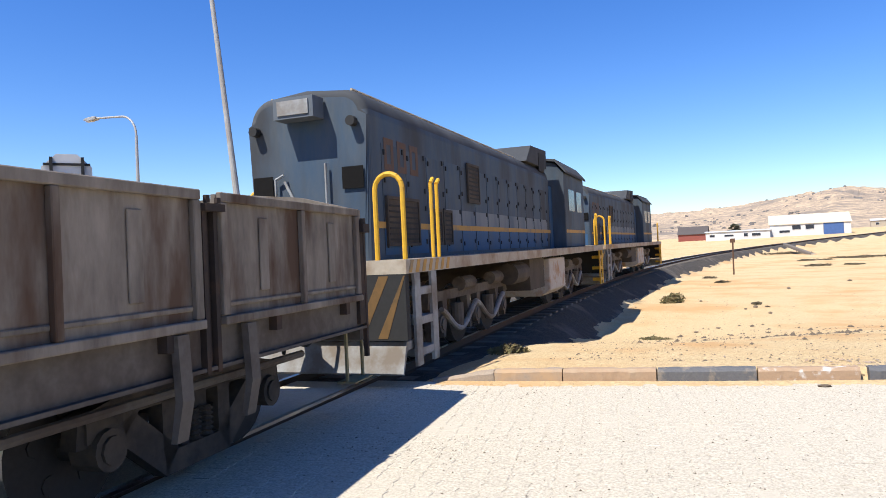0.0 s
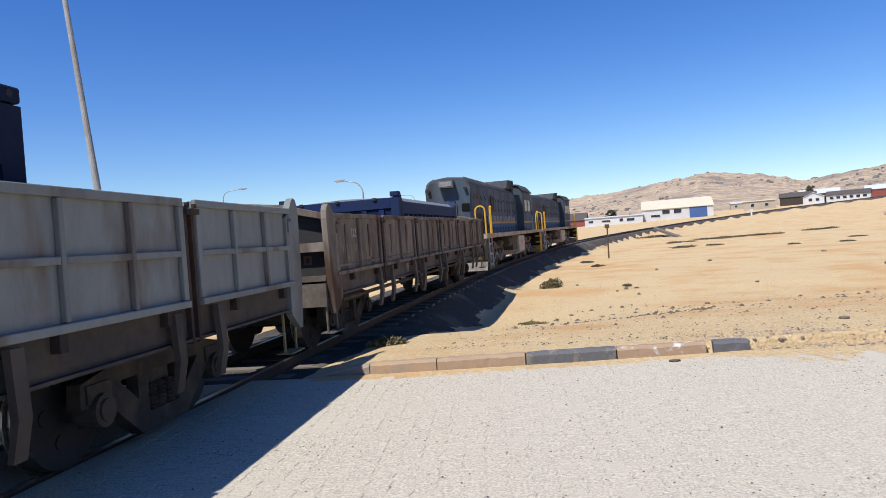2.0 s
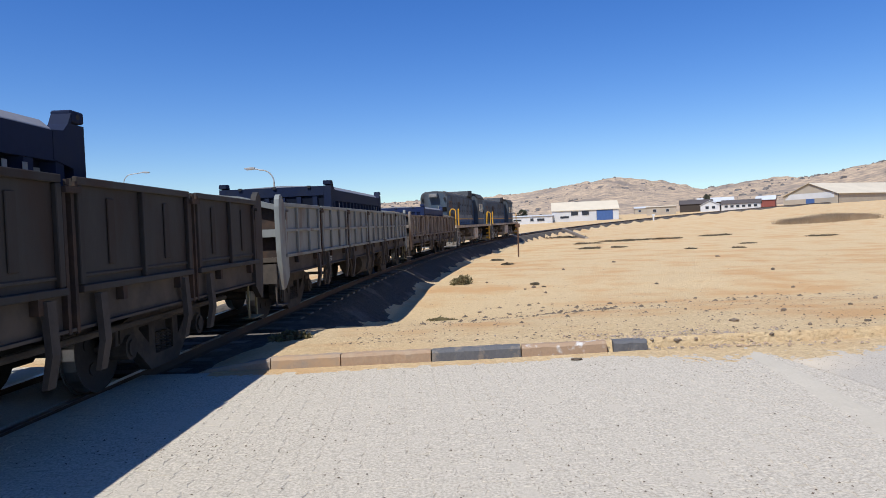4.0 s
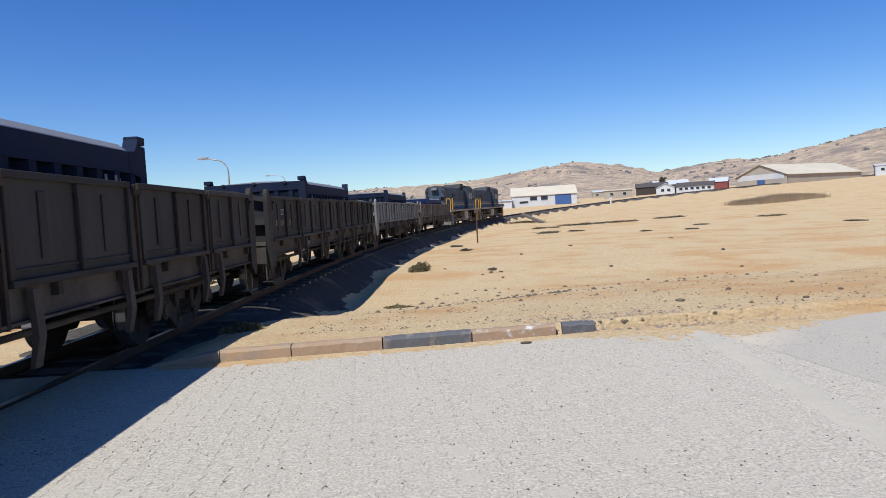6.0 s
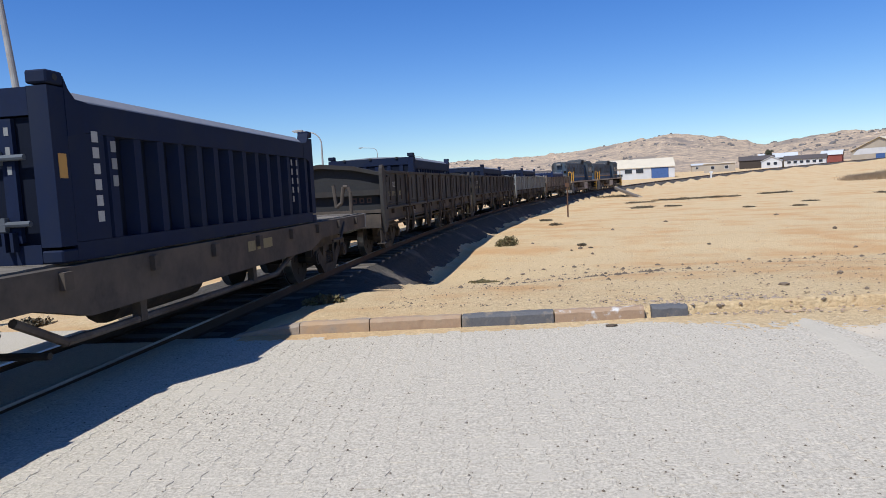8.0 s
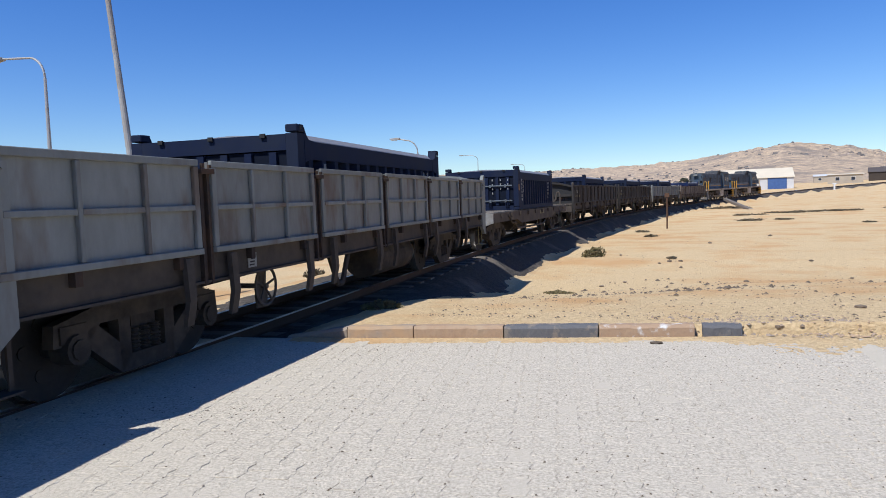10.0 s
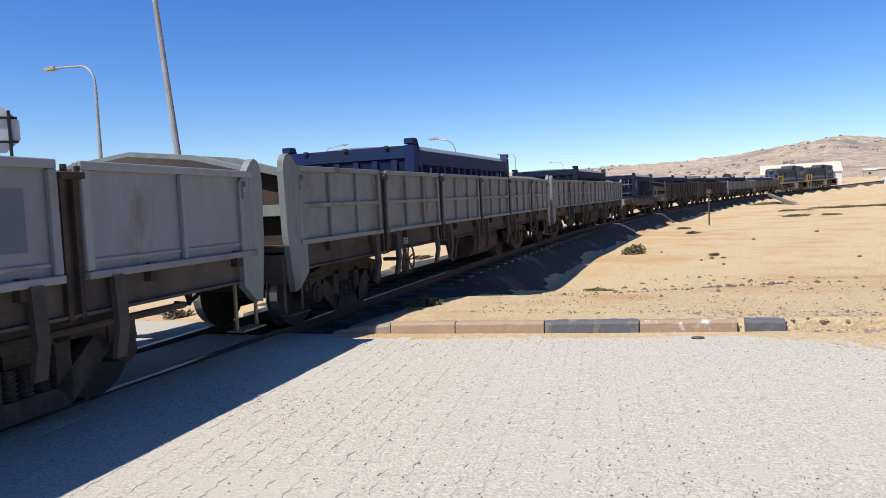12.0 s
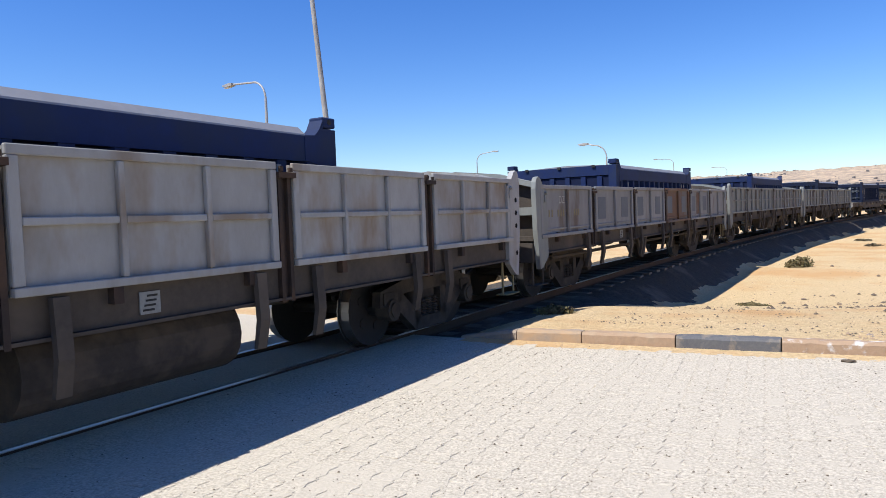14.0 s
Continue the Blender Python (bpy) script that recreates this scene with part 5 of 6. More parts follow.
box_a = bulk_container("dusty blackish-blue half-height steel container with ribbed sides", M["container_dusty"], M["container_dusty_sheet"])
box_n = bulk_container("navy blue half-height steel container with ribbed sides", M["container"], M["container_dark"])
side_marks(box_a)
side_marks(box_n)
LOADS = [(8.32, 1.02, 8.63, 5.2), (23.8, 1.15, 23.87, 5.2), (39.1, 1.11, 38.97, 5.2), (54.0, 1.11, 54.1, 5.2), (82.8, 1.11, 83.42, 5.2), (97.9, 1.13, 97.97, 5.2), (112.35, 1.06, 112.57, 5.2), (127.1, 1.03, 127.3, 5.2)]
boxes = [box_n, box_a] + [copy_thing(box_a, Matrix()) for _ in range(len(LOADS) - 5)] + [copy_thing(box_n, Matrix()) for _ in range(3)]
box_f = copy_thing(box_a, Matrix())
tagged(box_f, "dusty blackish-blue half-height container with white painted bars, on a flat wagon")
container_marks(box_f)
boxes.append(box_f)
LOADS.append((68.48, 1.085, 68.6, 4.75))

# ---------------------------------------------------------------- kerb
kerb = tagged(new("kerb"), "worn concrete kerb with faded brown and black painted blocks", "kerb", kind="structure")


def kerb_block(x0, x1, mat, z_left=0.135, z_right=0.135, label=""):
    bm = B()
    ring = []
    for x, zt in ((x0, z_left), (x1, z_right)):
        ring.append([bm.verts.new((x, y, z)) for y, z in ((0.0, -0.1), (0.006, zt - 0.03), (0.03, zt), (0.15, zt), (0.15, -0.1))])
    for i in range(5):
        j = (i + 1) % 5
        bm.faces.new((ring[0][i], ring[0][j], ring[1][j], ring[1][i]))
    bm.faces.new(ring[0][::-1]); bm.faces.new(ring[1])
    bmesh.ops.subdivide_edges(bm, edges=[e for e in bm.edges if abs(e.verts[0].co.x - e.verts[1].co.x) > 0.2], cuts=14)
    for v in bm.verts:
        k = noise.noise(v.co * 9) * 0.010 + noise.noise(v.co * 31) * 0.004
        v.co.z += k if v.co.z > 0.05 else 0
        v.co.y += k + kerb_y(v.co.x)
    part("kerb_block", bm, M[mat], kerb, label)


kerb_block(-1.50, -0.77, "kerb_bare", 0.02, 0.125)
kerb_block(-0.76, -0.006, "kerb_bare", 0.13, 0.138)
kerb_block(0.006, 0.99, "kerb_red")
kerb_block(1.004, 1.99, "kerb_black")
kerb_block(2.004, 2.97, "kerb_flaked", 0.135, 0.13)
kerb_block(3.05, 3.44, "kerb_black", 0.13, 0.12)

# ---------------------------------------------------------------- stones, scrub and trees
def stone_mesh(r, seed):
    rnd = random.Random(seed)
    bm = B()
    bmesh.ops.create_icosphere(bm, subdivisions=1, radius=r)
    sx, sy, sz = rnd.uniform(0.8, 1.4), rnd.uniform(0.7, 1.1), rnd.uniform(0.45, 0.8)
    for v in bm.verts:
        k = 1 + 0.3 * noise.noise(v.co / r * 1.3 + Vector((seed * 3.1, 0, 0)))
        v.co = Vector((v.co.x * sx * k, v.co.y * sy * k, v.co.z * sz * k))
    return finish(bm, "rock", M["rock"])


def set_down(ob, x, y, dz=0.0, turn=0.0, z=None):
    ob.matrix_basis = pose(x, y, (ground_z(x, y) if z is None else z) + dz, 0, 0, turn)
    return ob


ROCKS = [(4.8, 10.33, 0.112), (2.21, 9.17, 0.095), (4.89, 1.77, 0.1), (3.3, 7.94, 0.08), (3.75, 5.98, 0.083), (7.43, 11.98, 0.083), (2.5, 5.2, 0.05), (2.89, 6.05, 0.062), (1.47, 10.19, 0.085), (3.83, 11.1, 0.069), (4.93, 4.12, 0.064), (6.05, 3.01, 0.077), (7.24, 2.08, 0.069), (5.6, 1.19, 0.06), (6.39, 1.37, 0.07), (7.36, 3.68, 0.074), (8.38, 2.65, 0.087), (8.49, 5.05, 0.07), (2.0, 11.14, 0.097), (3.55, 14.61, 0.111), (7.38, 16.03, 0.123), (10.99, 14.09, 0.117), (1.71, 18.11, 0.126), (5.14, 23.36, 0.146), (8.06, 27.35, 0.162), (12.67, 19.7, 0.149), (13.84, 29.5, 0.197), (4.3, 0.75, 0.05), (4.04, 0.59, 0.061), (3.8, 0.56, 0.051), (4.94, 0.7, 0.051), (3.27, 15.91, 0.148), (3.61, 15.94, 0.118), (2.95, 15.4, 0.106)]
rock_meshes = [stone_mesh(1.0, i) for i in range(6)]
for i, (x, y, r) in enumerate(ROCKS):
    ob = tagged(new("rock", rock_meshes[i % 6]), "dark brown stone lying on the sand", "stone", "stones on the sand")
    set_down(ob, x, y, r * 0.15, i * 67)
    ob.scale = (r * 0.55, r * 0.55, r * 0.6)
loose = tagged(new("rock", rock_meshes[2]), "dark stone lying against the kerb", "stone", "stones on the sand")
loose.matrix_basis = pose(2.58, -0.02, 0.01, 0, 0, 20)
loose.scale = (0.055, 0.04, 0.035)


def pebbles(name, n, area, size, zf, mat, seed):
    """Many small stones as one mesh of crooked little octahedra."""
    rnd = random.Random(seed)
    verts, faces = [], []
    for _ in range(n):
        x, y = area(rnd)
        r = size * (0.4 + rnd.random() ** 3 * 1.6)
        z = zf(x, y) + r * 0.15
        b = len(verts)
        a = rnd.uniform(0, 6.28)
        for k in range(4):
            q = r * rnd.uniform(0.7, 1.3)
            verts.append((x + q * math.cos(a + k * 1.571), y + q * math.sin(a + k * 1.571), z + rnd.uniform(-0.1, 0.2) * r))
        verts.append((x, y, z + r * rnd.uniform(0.5, 0.9)))
        faces += [(b + k, b + (k + 1) % 4, b + 4) for k in range(4)]
    me = bpy.data.meshes.new(name)
    me.from_pydata(verts, [], faces)
    me.materials.append(mat)
    return me


def sand_area(rnd):
    y = 0.75 + 30 * rnd.random() ** 1.7
    return rnd.uniform(-0.4 + 0.01 * y, 7 + y * 0.75), y


grit_rnd = random.Random(44)
GRIT_PATCHES = [(grit_rnd.uniform(-1.2, 9.5), grit_rnd.uniform(-6.8, -0.5), grit_rnd.uniform(0.25, 1.0)) for _ in range(34)]


def grit_area(rnd):
    """Two thirds of the grit lies in loose patches, the rest anywhere on the paving."""
    if rnd.random() < 0.34:
        return rnd.uniform(-1.7, 10), -7.0 * rnd.random() ** 1.1
    x, y, r = rnd.choice(GRIT_PATCHES)
    return x + rnd.gauss(0, 1.3 * r), min(-0.05, y + rnd.gauss(0, 0.5 * r))


tagged(new("gravel", pebbles("gravel", 6000, sand_area, 0.011, ground_z, M["rock"], 3)), "small dark stones scattered over the sand", "gravel", kind="stuff")
stone_rnd = random.Random(71)
STONE_PATCHES = [(stone_rnd.uniform(1.5, 9.0), stone_rnd.uniform(4.5, 12.0), stone_rnd.uniform(0.3, 0.9)) for _ in range(13)]


def stony_area(rnd):
    x, y, r = rnd.choice(STONE_PATCHES)
    return x + rnd.gauss(0, 1.6 * r), max(2.5, y + rnd.gauss(0, r))


tagged(new("stone_scatter", pebbles("stone_scatter", 260, stony_area, 0.036, ground_z, M["rock"], 9)), "brown fist-sized stones lying in loose patches on the sand", "stones", kind="stuff")
tagged(new("road_grit", pebbles("road_grit", 8000, grit_area, 0.0048, lambda x, y: 0.0, M["rock"], 4)), "dark grit strewn on the paved road", "gravel", kind="stuff")
tagged(new("kerb_rubble", pebbles("kerb_rubble", 650, lambda r: (4.0 + r.gauss(0, 0.75), 0.38 + abs(r.gauss(0, 0.35))), 0.016, lambda x, y: max(ground_z(x, y), 0.012), M["kerb_bare"], 5)), "broken concrete crumbs at the end of the kerb", "rubble", kind="stuff")



def drift_mesh():
    """Blown sand lying thinly on the road along the kerb and past its broken end."""
    xs, ys = np.arange(-1.4, 12, 0.025), np.arange(-1.0, 0.25, 0.025)
    verts, faces = [], []
    for y in ys:
        for x in xs:
            w = 0.20 + 0.50 * smooth01(x, 3.0, 4.2) * (1 - smooth01(x, 5.2, 7.0)) - 0.12 * smooth01(x, 5, 7)
            k = 1 + y / w + 0.45 * noise.noise(Vector((x * 1.7, y * 3.0, 2))) + 0.4 * noise.noise(Vector((x * 7, y * 9, 5))) + 0.5 * noise.noise(Vector((x * 19, y * 21, 8)))
            z = 0.010 * max(-1.5, min(1.0, k))
            if x > 3.3 and y > -0.02:
                z = max(z, ground_z(x, y + kerb_y(x)) + 0.006)
            verts.append((x, y + kerb_y(x), z if y < 0.01 or x > 3.45 else -0.02))
    w = len(xs)
    for j in range(len(ys) - 1):
        for i in range(w - 1):
            faces.append((j * w + i, j * w + i + 1, (j + 1) * w + i + 1, (j + 1) * w + i))
    me = bpy.data.meshes.new("sand_drift")
    me.from_pydata(verts, [], faces)
    me.materials.append(M["sand"])
    return me




def dust_band():
    """A pale trail of fine dust crossing the paving towards the sand."""
    ys, us = np.arange(-5.2, 0.5, 0.06), np.linspace(-1, 1, 9)
    verts, faces = [], []
    for y in ys:
        mid = 4.50 + 0.065 * y
        half = 0.11 + 0.03 * noise.noise(Vector((y * 2.1, 0, 1))) - 0.012 * y
        for u in us:
            k = 0.75 - abs(u) ** 2 + 0.5 * noise.noise(Vector((u * 2, y * 6, 3))) + 0.5 * noise.noise(Vector((u * 5, y * 17, 6))) - 0.25 * smooth01(-y, 3.2, 5.2)
            verts.append((mid + u * half, y, 0.0065 * max(-1, k)))
    w = len(us)
    for j in range(len(ys) - 1):
        for i in range(w - 1):
            faces.append((j * w + i, j * w + i + 1, (j + 1) * w + i + 1, (j + 1) * w + i))
    me = bpy.data.meshes.new("dust_trail")
    me.from_pydata(verts, [], faces)
    me.materials.append(M["dust"])
    return me


tagged(new("dust_trail", dust_band()), "pale trail of fine dust across the paving", "dust", kind="stuff")
tagged(new("sand_drift", drift_mesh()), "thin drift of pale sand blown over the road's edge", "sand", kind="stuff")

M["leaf_dry"] = material("leaf_dry", (0.155, 0.133, 0.062), (0.105, 0.096, 0.043), (0.198, 0.149, 0.074), rough=0.8, grain=20, large=4, bump=0, spec=0.2)
M["scrub"] = material("scrub", (0.125, 0.105, 0.07), (0.085, 0.075, 0.05), (0.17, 0.13, 0.08), rough=0.85, grain=20, large=4, bump=0, spec=0.15)
M["leaf_dark"] = material("leaf_dark", (0.095, 0.10, 0.068), (0.065, 0.072, 0.048), (0.12, 0.11, 0.075), rough=0.8, grain=3, large=1, bump=0, spec=0.2)
M["reed"] = material("reed", (0.46, 0.335, 0.20), (0.36, 0.26, 0.155), (0.30, 0.22, 0.135), rough=0.85, grain=2, large=0.3, bump=0, spec=0.15)
M["bark"] = material("bark", (0.12, 0.09, 0.065), (0.08, 0.06, 0.045), rough=0.9, grain=20)


def leaves(bm_verts, faces, rnd, c, n, rx, rz, size):
    for _ in range(n):
        d = Vector((rnd.gauss(0, 1), rnd.gauss(0, 1), abs(rnd.gauss(0, 1)))).normalized() * rnd.random() ** 0.4
        p = Vector((c[0] + d.x * rx, c[1] + d.y * rx, c[2] + d.z * rz))
        u = Vector((rnd.uniform(-1, 1), rnd.uniform(-1, 1), rnd.uniform(-0.3, 1))).normalized() * size * rnd.uniform(0.6, 1.4)
        w = u.cross(Vector((rnd.uniform(-1, 1), rnd.uniform(-1, 1), rnd.uniform(-1, 1)))).normalized() * size * 0.32
        b = len(bm_verts)
        bm_verts += [p - u * 0.5, p + w, p + u * 0.5, p - w]
        faces.append((b, b + 1, b + 2, b + 3))


def bush(x, y, r, h, n, size, label, seed, stretch=1.0, leaf="leaf_dry"):
    rnd = random.Random(seed)
    ob = tagged(new("bush"), label, "bush", "desert scrub")
    verts, faces = [], []
    for k in range(7):
        a = rnd.uniform(0, 6.28)
        q = r * 0.75 * rnd.random()
        leaves(verts, faces, rnd, (q * math.cos(a) * stretch, q * math.sin(a), 0.0), n // 7, r * 0.55, h * rnd.uniform(0.6, 1.0), size)
    me = bpy.data.meshes.new("foliage")
    me.from_pydata(verts, [], faces)
    me.materials.append(M[leaf])
    part("foliage", me, None, ob)
    bm = B()
    for k in range(9):
        a = k * 0.7 + rnd.random()
        tube(bm, (0, 0, -0.03), (r * 0.6 * math.cos(a) * stretch, r * 0.6 * math.sin(a), h * rnd.uniform(0.4, 0.8)), 0.012 * (1 + r), 5, 0.004)
    part("brushwood", bm, M["bark"], ob)
    set_down(ob, x, y)
    return ob


bush(0.79, 17.84, 0.44, 0.38, 1500, 0.07, "low olive-green desert bush on the sand", 1)
bush(0.58, 8.89, 0.30, 0.07, 500, 0.06, "flat dry weed growing from the sand", 2, 1.3)
bush(-1.05, 1.75, 0.24, 0.14, 700, 0.06, "dusty grey-green weed beside the track", 3, 1.4)
for i, (x, y, r, h) in enumerate([(11.77, 78.81, 2.74, 0.548), (10.93, 57.75, 1.52, 0.285), (17.01, 61.37, 2.064, 0.281), (19.41, 61.51, 1.404, 0.3), (10.09, 48.75, 1.618, 0.286), (12.37, 48.37, 0.857, 0.209), (15.67, 40.1, 0.669, 0.21), (24.61, 64.33, 1.205, 0.278), (25.95, 64.64, 1.572, 0.37), (18.37, 38.74, 0.766, 0.191), (2.94, 29.22, 0.566, 0.236), (2.38, 34.14, 0.564, 0.235), (3.35, 16.68, 0.313, 0.104), (14.26, 59.95, 1.698, 0.283), (21.04, 44.37, 0.952, 0.19), (31.36, 54.55, 1.516, 0.284), (28.76, 37.9, 0.86, 0.191), (-6.0, 9.5, 0.5, 0.35), (-6.4, 3.2, 0.5, 0.3), (-6.2, 1.7, 0.4, 0.25), (-5.6, 14, 0.6, 0.3), (-7.5, 6.5, 0.6, 0.35)]):
    bush(x, y, r * 0.8, h * 0.55, 420 + int(60 * r), 0.06 + 0.05 * r, "low grey-brown scrub mat on the desert sand", 20 + i, 1.6 if r > 1 else 1.0, "scrub")

# bed of dry reeds on the flat
rnd = random.Random(8)
verts, faces = [], []
for _ in range(8000):
    a = rnd.random()
    x = 44.81 + 17.8 * a + rnd.uniform(-1, 1)
    y = 94.25 + 11.5 * a + rnd.gauss(0, 1.6)
    z = ground_z(x, y)
    h = rnd.uniform(0.6, 1.35) * (1 - abs(a - 0.5) * 0.8)
    lx, ly = rnd.gauss(0, 0.25), rnd.gauss(0, 0.25)
    w = rnd.uniform(0.03, 0.08)
    b = len(verts)
    verts += [(x - w, y, z - 0.05), (x + w, y + w, z - 0.05), (x + lx, y + ly, z + h)]
    faces.append((b, b + 1, b + 2))
me = bpy.data.meshes.new("reeds")
me.from_pydata(verts, [], faces)
me.materials.append(M["reed"])
tagged(new("reeds", me), "bed of dry brown reeds on the flat", "reeds", kind="stuff")


def tree(x, y, h, r, seed):
    rnd = random.Random(seed)
    ob = tagged(new("tree"), "dense dark-green tree behind the pale building", "tree", "trees behind the building")
    bm = B()
    tube(bm, (0, 0, -0.3), (0.1, 0, h * 0.45), 0.22, 8, 0.14)
    for k in range(6):
        a = k * 1.05 + rnd.random()
        tube(bm, (0.08, 0, h * (0.28 + 0.04 * k)), (r * 0.7 * math.cos(a), r * 0.7 * math.sin(a), h * rnd.uniform(0.55, 0.85)), 0.09, 6, 0.03)
    part("trunk", bm, M["bark"], ob)
    verts, faces = [], []
    for k in range(22):
        a, q, zz_ = rnd.uniform(0, 6.28), r * rnd.random() ** 0.6 * 0.8, h * rnd.uniform(0.32, 0.9)
        leaves(verts, faces, rnd, (q * math.cos(a), q * math.sin(a), zz_), 170, r * 0.33, h * 0.14, 0.30)
    me = bpy.data.meshes.new("crown")
    me.from_pydata(verts, [], faces)
    me.materials.append(M["leaf_dark"])
    part("crown", me, None, ob)
    set_down(ob, x, y)
    return ob


# ---------------------------------------------------------------- buildings
M["wall_white"] = material("wall_white", (0.624, 0.616, 0.592), (0.576, 0.56, 0.536), rough=0.8, grain=4, large=0.3)
M["wall_beige"] = material("wall_beige", (0.44, 0.376, 0.288), (0.384, 0.328, 0.248), rough=0.85, grain=4, large=0.3)
M["wall_grey"] = material("wall_grey", (0.32, 0.296, 0.264), (0.272, 0.248, 0.224), rough=0.85, grain=4, large=0.3)
M["wall_dark"] = material("wall_dark", (0.07, 0.055, 0.044), (0.053, 0.042, 0.033), rough=0.8, grain=3, large=0.4)
M["roof_cream"] = material("roof_cream", (0.634, 0.547, 0.403), (0.576, 0.499, 0.365), rough=0.6, grain=2, large=0.2)
M["roof_white"] = material("roof_white", (0.56, 0.568, 0.56), (0.496, 0.504, 0.496), rough=0.6, grain=2, large=0.2)
M["roof_dark"] = material("roof_dark", (0.104, 0.088, 0.08), (0.08, 0.068, 0.064), rough=0.8, grain=3, large=0.3)
M["roof_red"] = material("roof_red", (0.272, 0.08, 0.06), (0.208, 0.072, 0.056), rough=0.7, grain=3, large=0.3)
M["door_blue"] = material("door_blue", (0.07, 0.13, 0.30), (0.06, 0.11, 0.26), rough=0.5, grain=6)
M["window_dark"] = material("window_dark", (0.035, 0.04, 0.05), (0.03, 0.033, 0.04), rough=0.2, grain=3, bump=0)


def building(name, label, category, corner, way, w, d, eave, ridge, wall, roof, openings=(), along=True, gable=None, base=None, over=0.25):
    """A house whose front runs w metres from corner along the heading way (degrees right of +y), d metres deep to its left.
    along: the ridge runs with the front. openings: (x along the front, z, width, height, material name)."""
    ob = tagged(new(name), label, category)
    z0 = ground_z(*corner) if base is None else base
    ob.matrix_basis = pose(corner[0], corner[1], z0, 0, 0, 90 - way)
    t = 0.25
    bm = B()
    box(bm, 0, w, 0, t, -2.5, eave)
    front = part("wall", bm, M[wall], ob)
    bm = B(); box(bm, 0, w, d - t, d, -2.5, eave); part("wall", bm, M[wall], ob)
    for xa, xb in ((0, t), (w - t, w)):
        bm = B()
        if along:
            prism(bm, [(t, -2.5), (d - t, -2.5), (d - t, eave), (d / 2, ridge - 0.05), (t, eave)], "x", xa, xb)
        else:
            box(bm, xa, xb, t, d - t, -2.5, eave)
        part("wall", bm, M[gable or wall], ob)
    if not along:
        for ya, yb in ((0.002, t - 0.002), (d - t + 0.002, d - 0.002)):
            bm = B()
            prism(bm, [(0, eave + 0.002), (w, eave + 0.002), (w / 2, ridge - 0.05)], "y", ya, yb)
            part("gable", bm, M[gable or wall], ob)
    th = 0.12
    span = d if along else w
    run = w if along else d
    slope = [(-over, eave - over * (ridge - eave) / (span / 2) + 0.03), (span / 2, ridge), (span / 2, ridge + th), (-over, eave + th - over * (ridge - eave) / (span / 2) + 0.03)]
    for flip in (False, True):
        bm = B()
        pts = [(span - a if flip else a, b) for a, b in slope]
        prism(bm, pts, "x" if along else "y", -over, run + over)
        part("roof", bm, M[roof], ob)
    for x, z, ow, oh, mname in openings:
        bm = B()
        box(bm, x, x + ow, -0.05, -0.002, z, z + oh)
        kind = "door" if mname == "door_blue" or z < 0.3 else "window"
        op = part(kind, bm, M[mname], ob)
        bm = B()
        for q in ((x - 0.06, x, z - 0.06, z + oh + 0.06), (x + ow, x + ow + 0.06, z - 0.06, z + oh + 0.06), (x, x + ow, z - 0.06, z), (x, x + ow, z + oh, z + oh + 0.06)):
            box(bm, q[0], q[1], -0.08, -0.002, q[2], q[3])
        part("frame", bm, M["wall_white"] if mname != "door_blue" else M["wall_grey"], op)
    return ob


def spot(b, dist):
    return 1.8 + dist * math.sin(radians(b)), -7.45 + dist * math.cos(radians(b))


# white store with a cream roof and a blue sliding door, and its long low wing
building("warehouse", "white warehouse with cream metal roof and blue sliding door", "warehouse", spot(5.7, 198), 96, 18.2, 13, 3.1, 5.6, "wall_white", "roof_cream", [(2.2, 1.0, 2.4, 0.6, "window_dark"), (5.2, 1.7, 1.9, 1.1, "window_dark"), (8.2, 1.7, 1.9, 1.1, "window_dark"), (12.2, 0.05, 4.4, 2.9, "door_blue")])
building("low_building", "long low white building with small windows", "building", spot(1.2, 196), 97, 15.4, 8, 2.2, 2.5, "wall_white", "roof_white", [(1.0, 1.0, 1.2, 0.6, "window_dark"), (4.6, 1.0, 2.2, 0.5, "window_dark"), (9.3, 0.9, 0.9, 0.8, "window_dark"), (11.2, 0.9, 2.0, 0.7, "window_dark")])
building("house", "low house with a dark roof and red wall behind the track", "house", spot(-0.8, 215), 95, 8, 8, 2.0, 4.2, "roof_red", "roof_dark")
# the big hangar
hb = spot(26.4, 280)
hang_t, hang_r = Vector((math.cos(radians(26.4)), -math.sin(radians(26.4)))), Vector((math.sin(radians(26.4)), math.cos(radians(26.4))))
ha = Vector(hb) + 22 * (-0.819 * hang_t + 0.574 * hang_r)
way_ab = math.degrees(math.atan2(hb[0] - ha.x, hb[1] - ha.y))
hz = 5.2
hangar = building("hangar", "large beige hangar with a cream roof, white band and blue door", "hangar", (ha.x, ha.y), way_ab, 22, 45, 9.15 - hz, 13.4 - hz, "wall_dark", "roof_cream", [(9.5, 0.1, 3.4, 2.4, "door_blue")], along=False, gable="wall_beige", base=hz, over=0.5)
bm = B()
box(bm, 0.0, 22, -0.032, -0.003, -2.4, 3.9)
part("front_wall", bm, M["wall_beige"], hangar, "beige front wall")
bm = B()
prism(bm, [(0.6, 2.6), (20.6, 2.6), (20.6, 4.6), (3.0, 4.6)], "y", -0.048, -0.034)
part("white_band", bm, M["wall_white"], hangar, "broad white painted band")
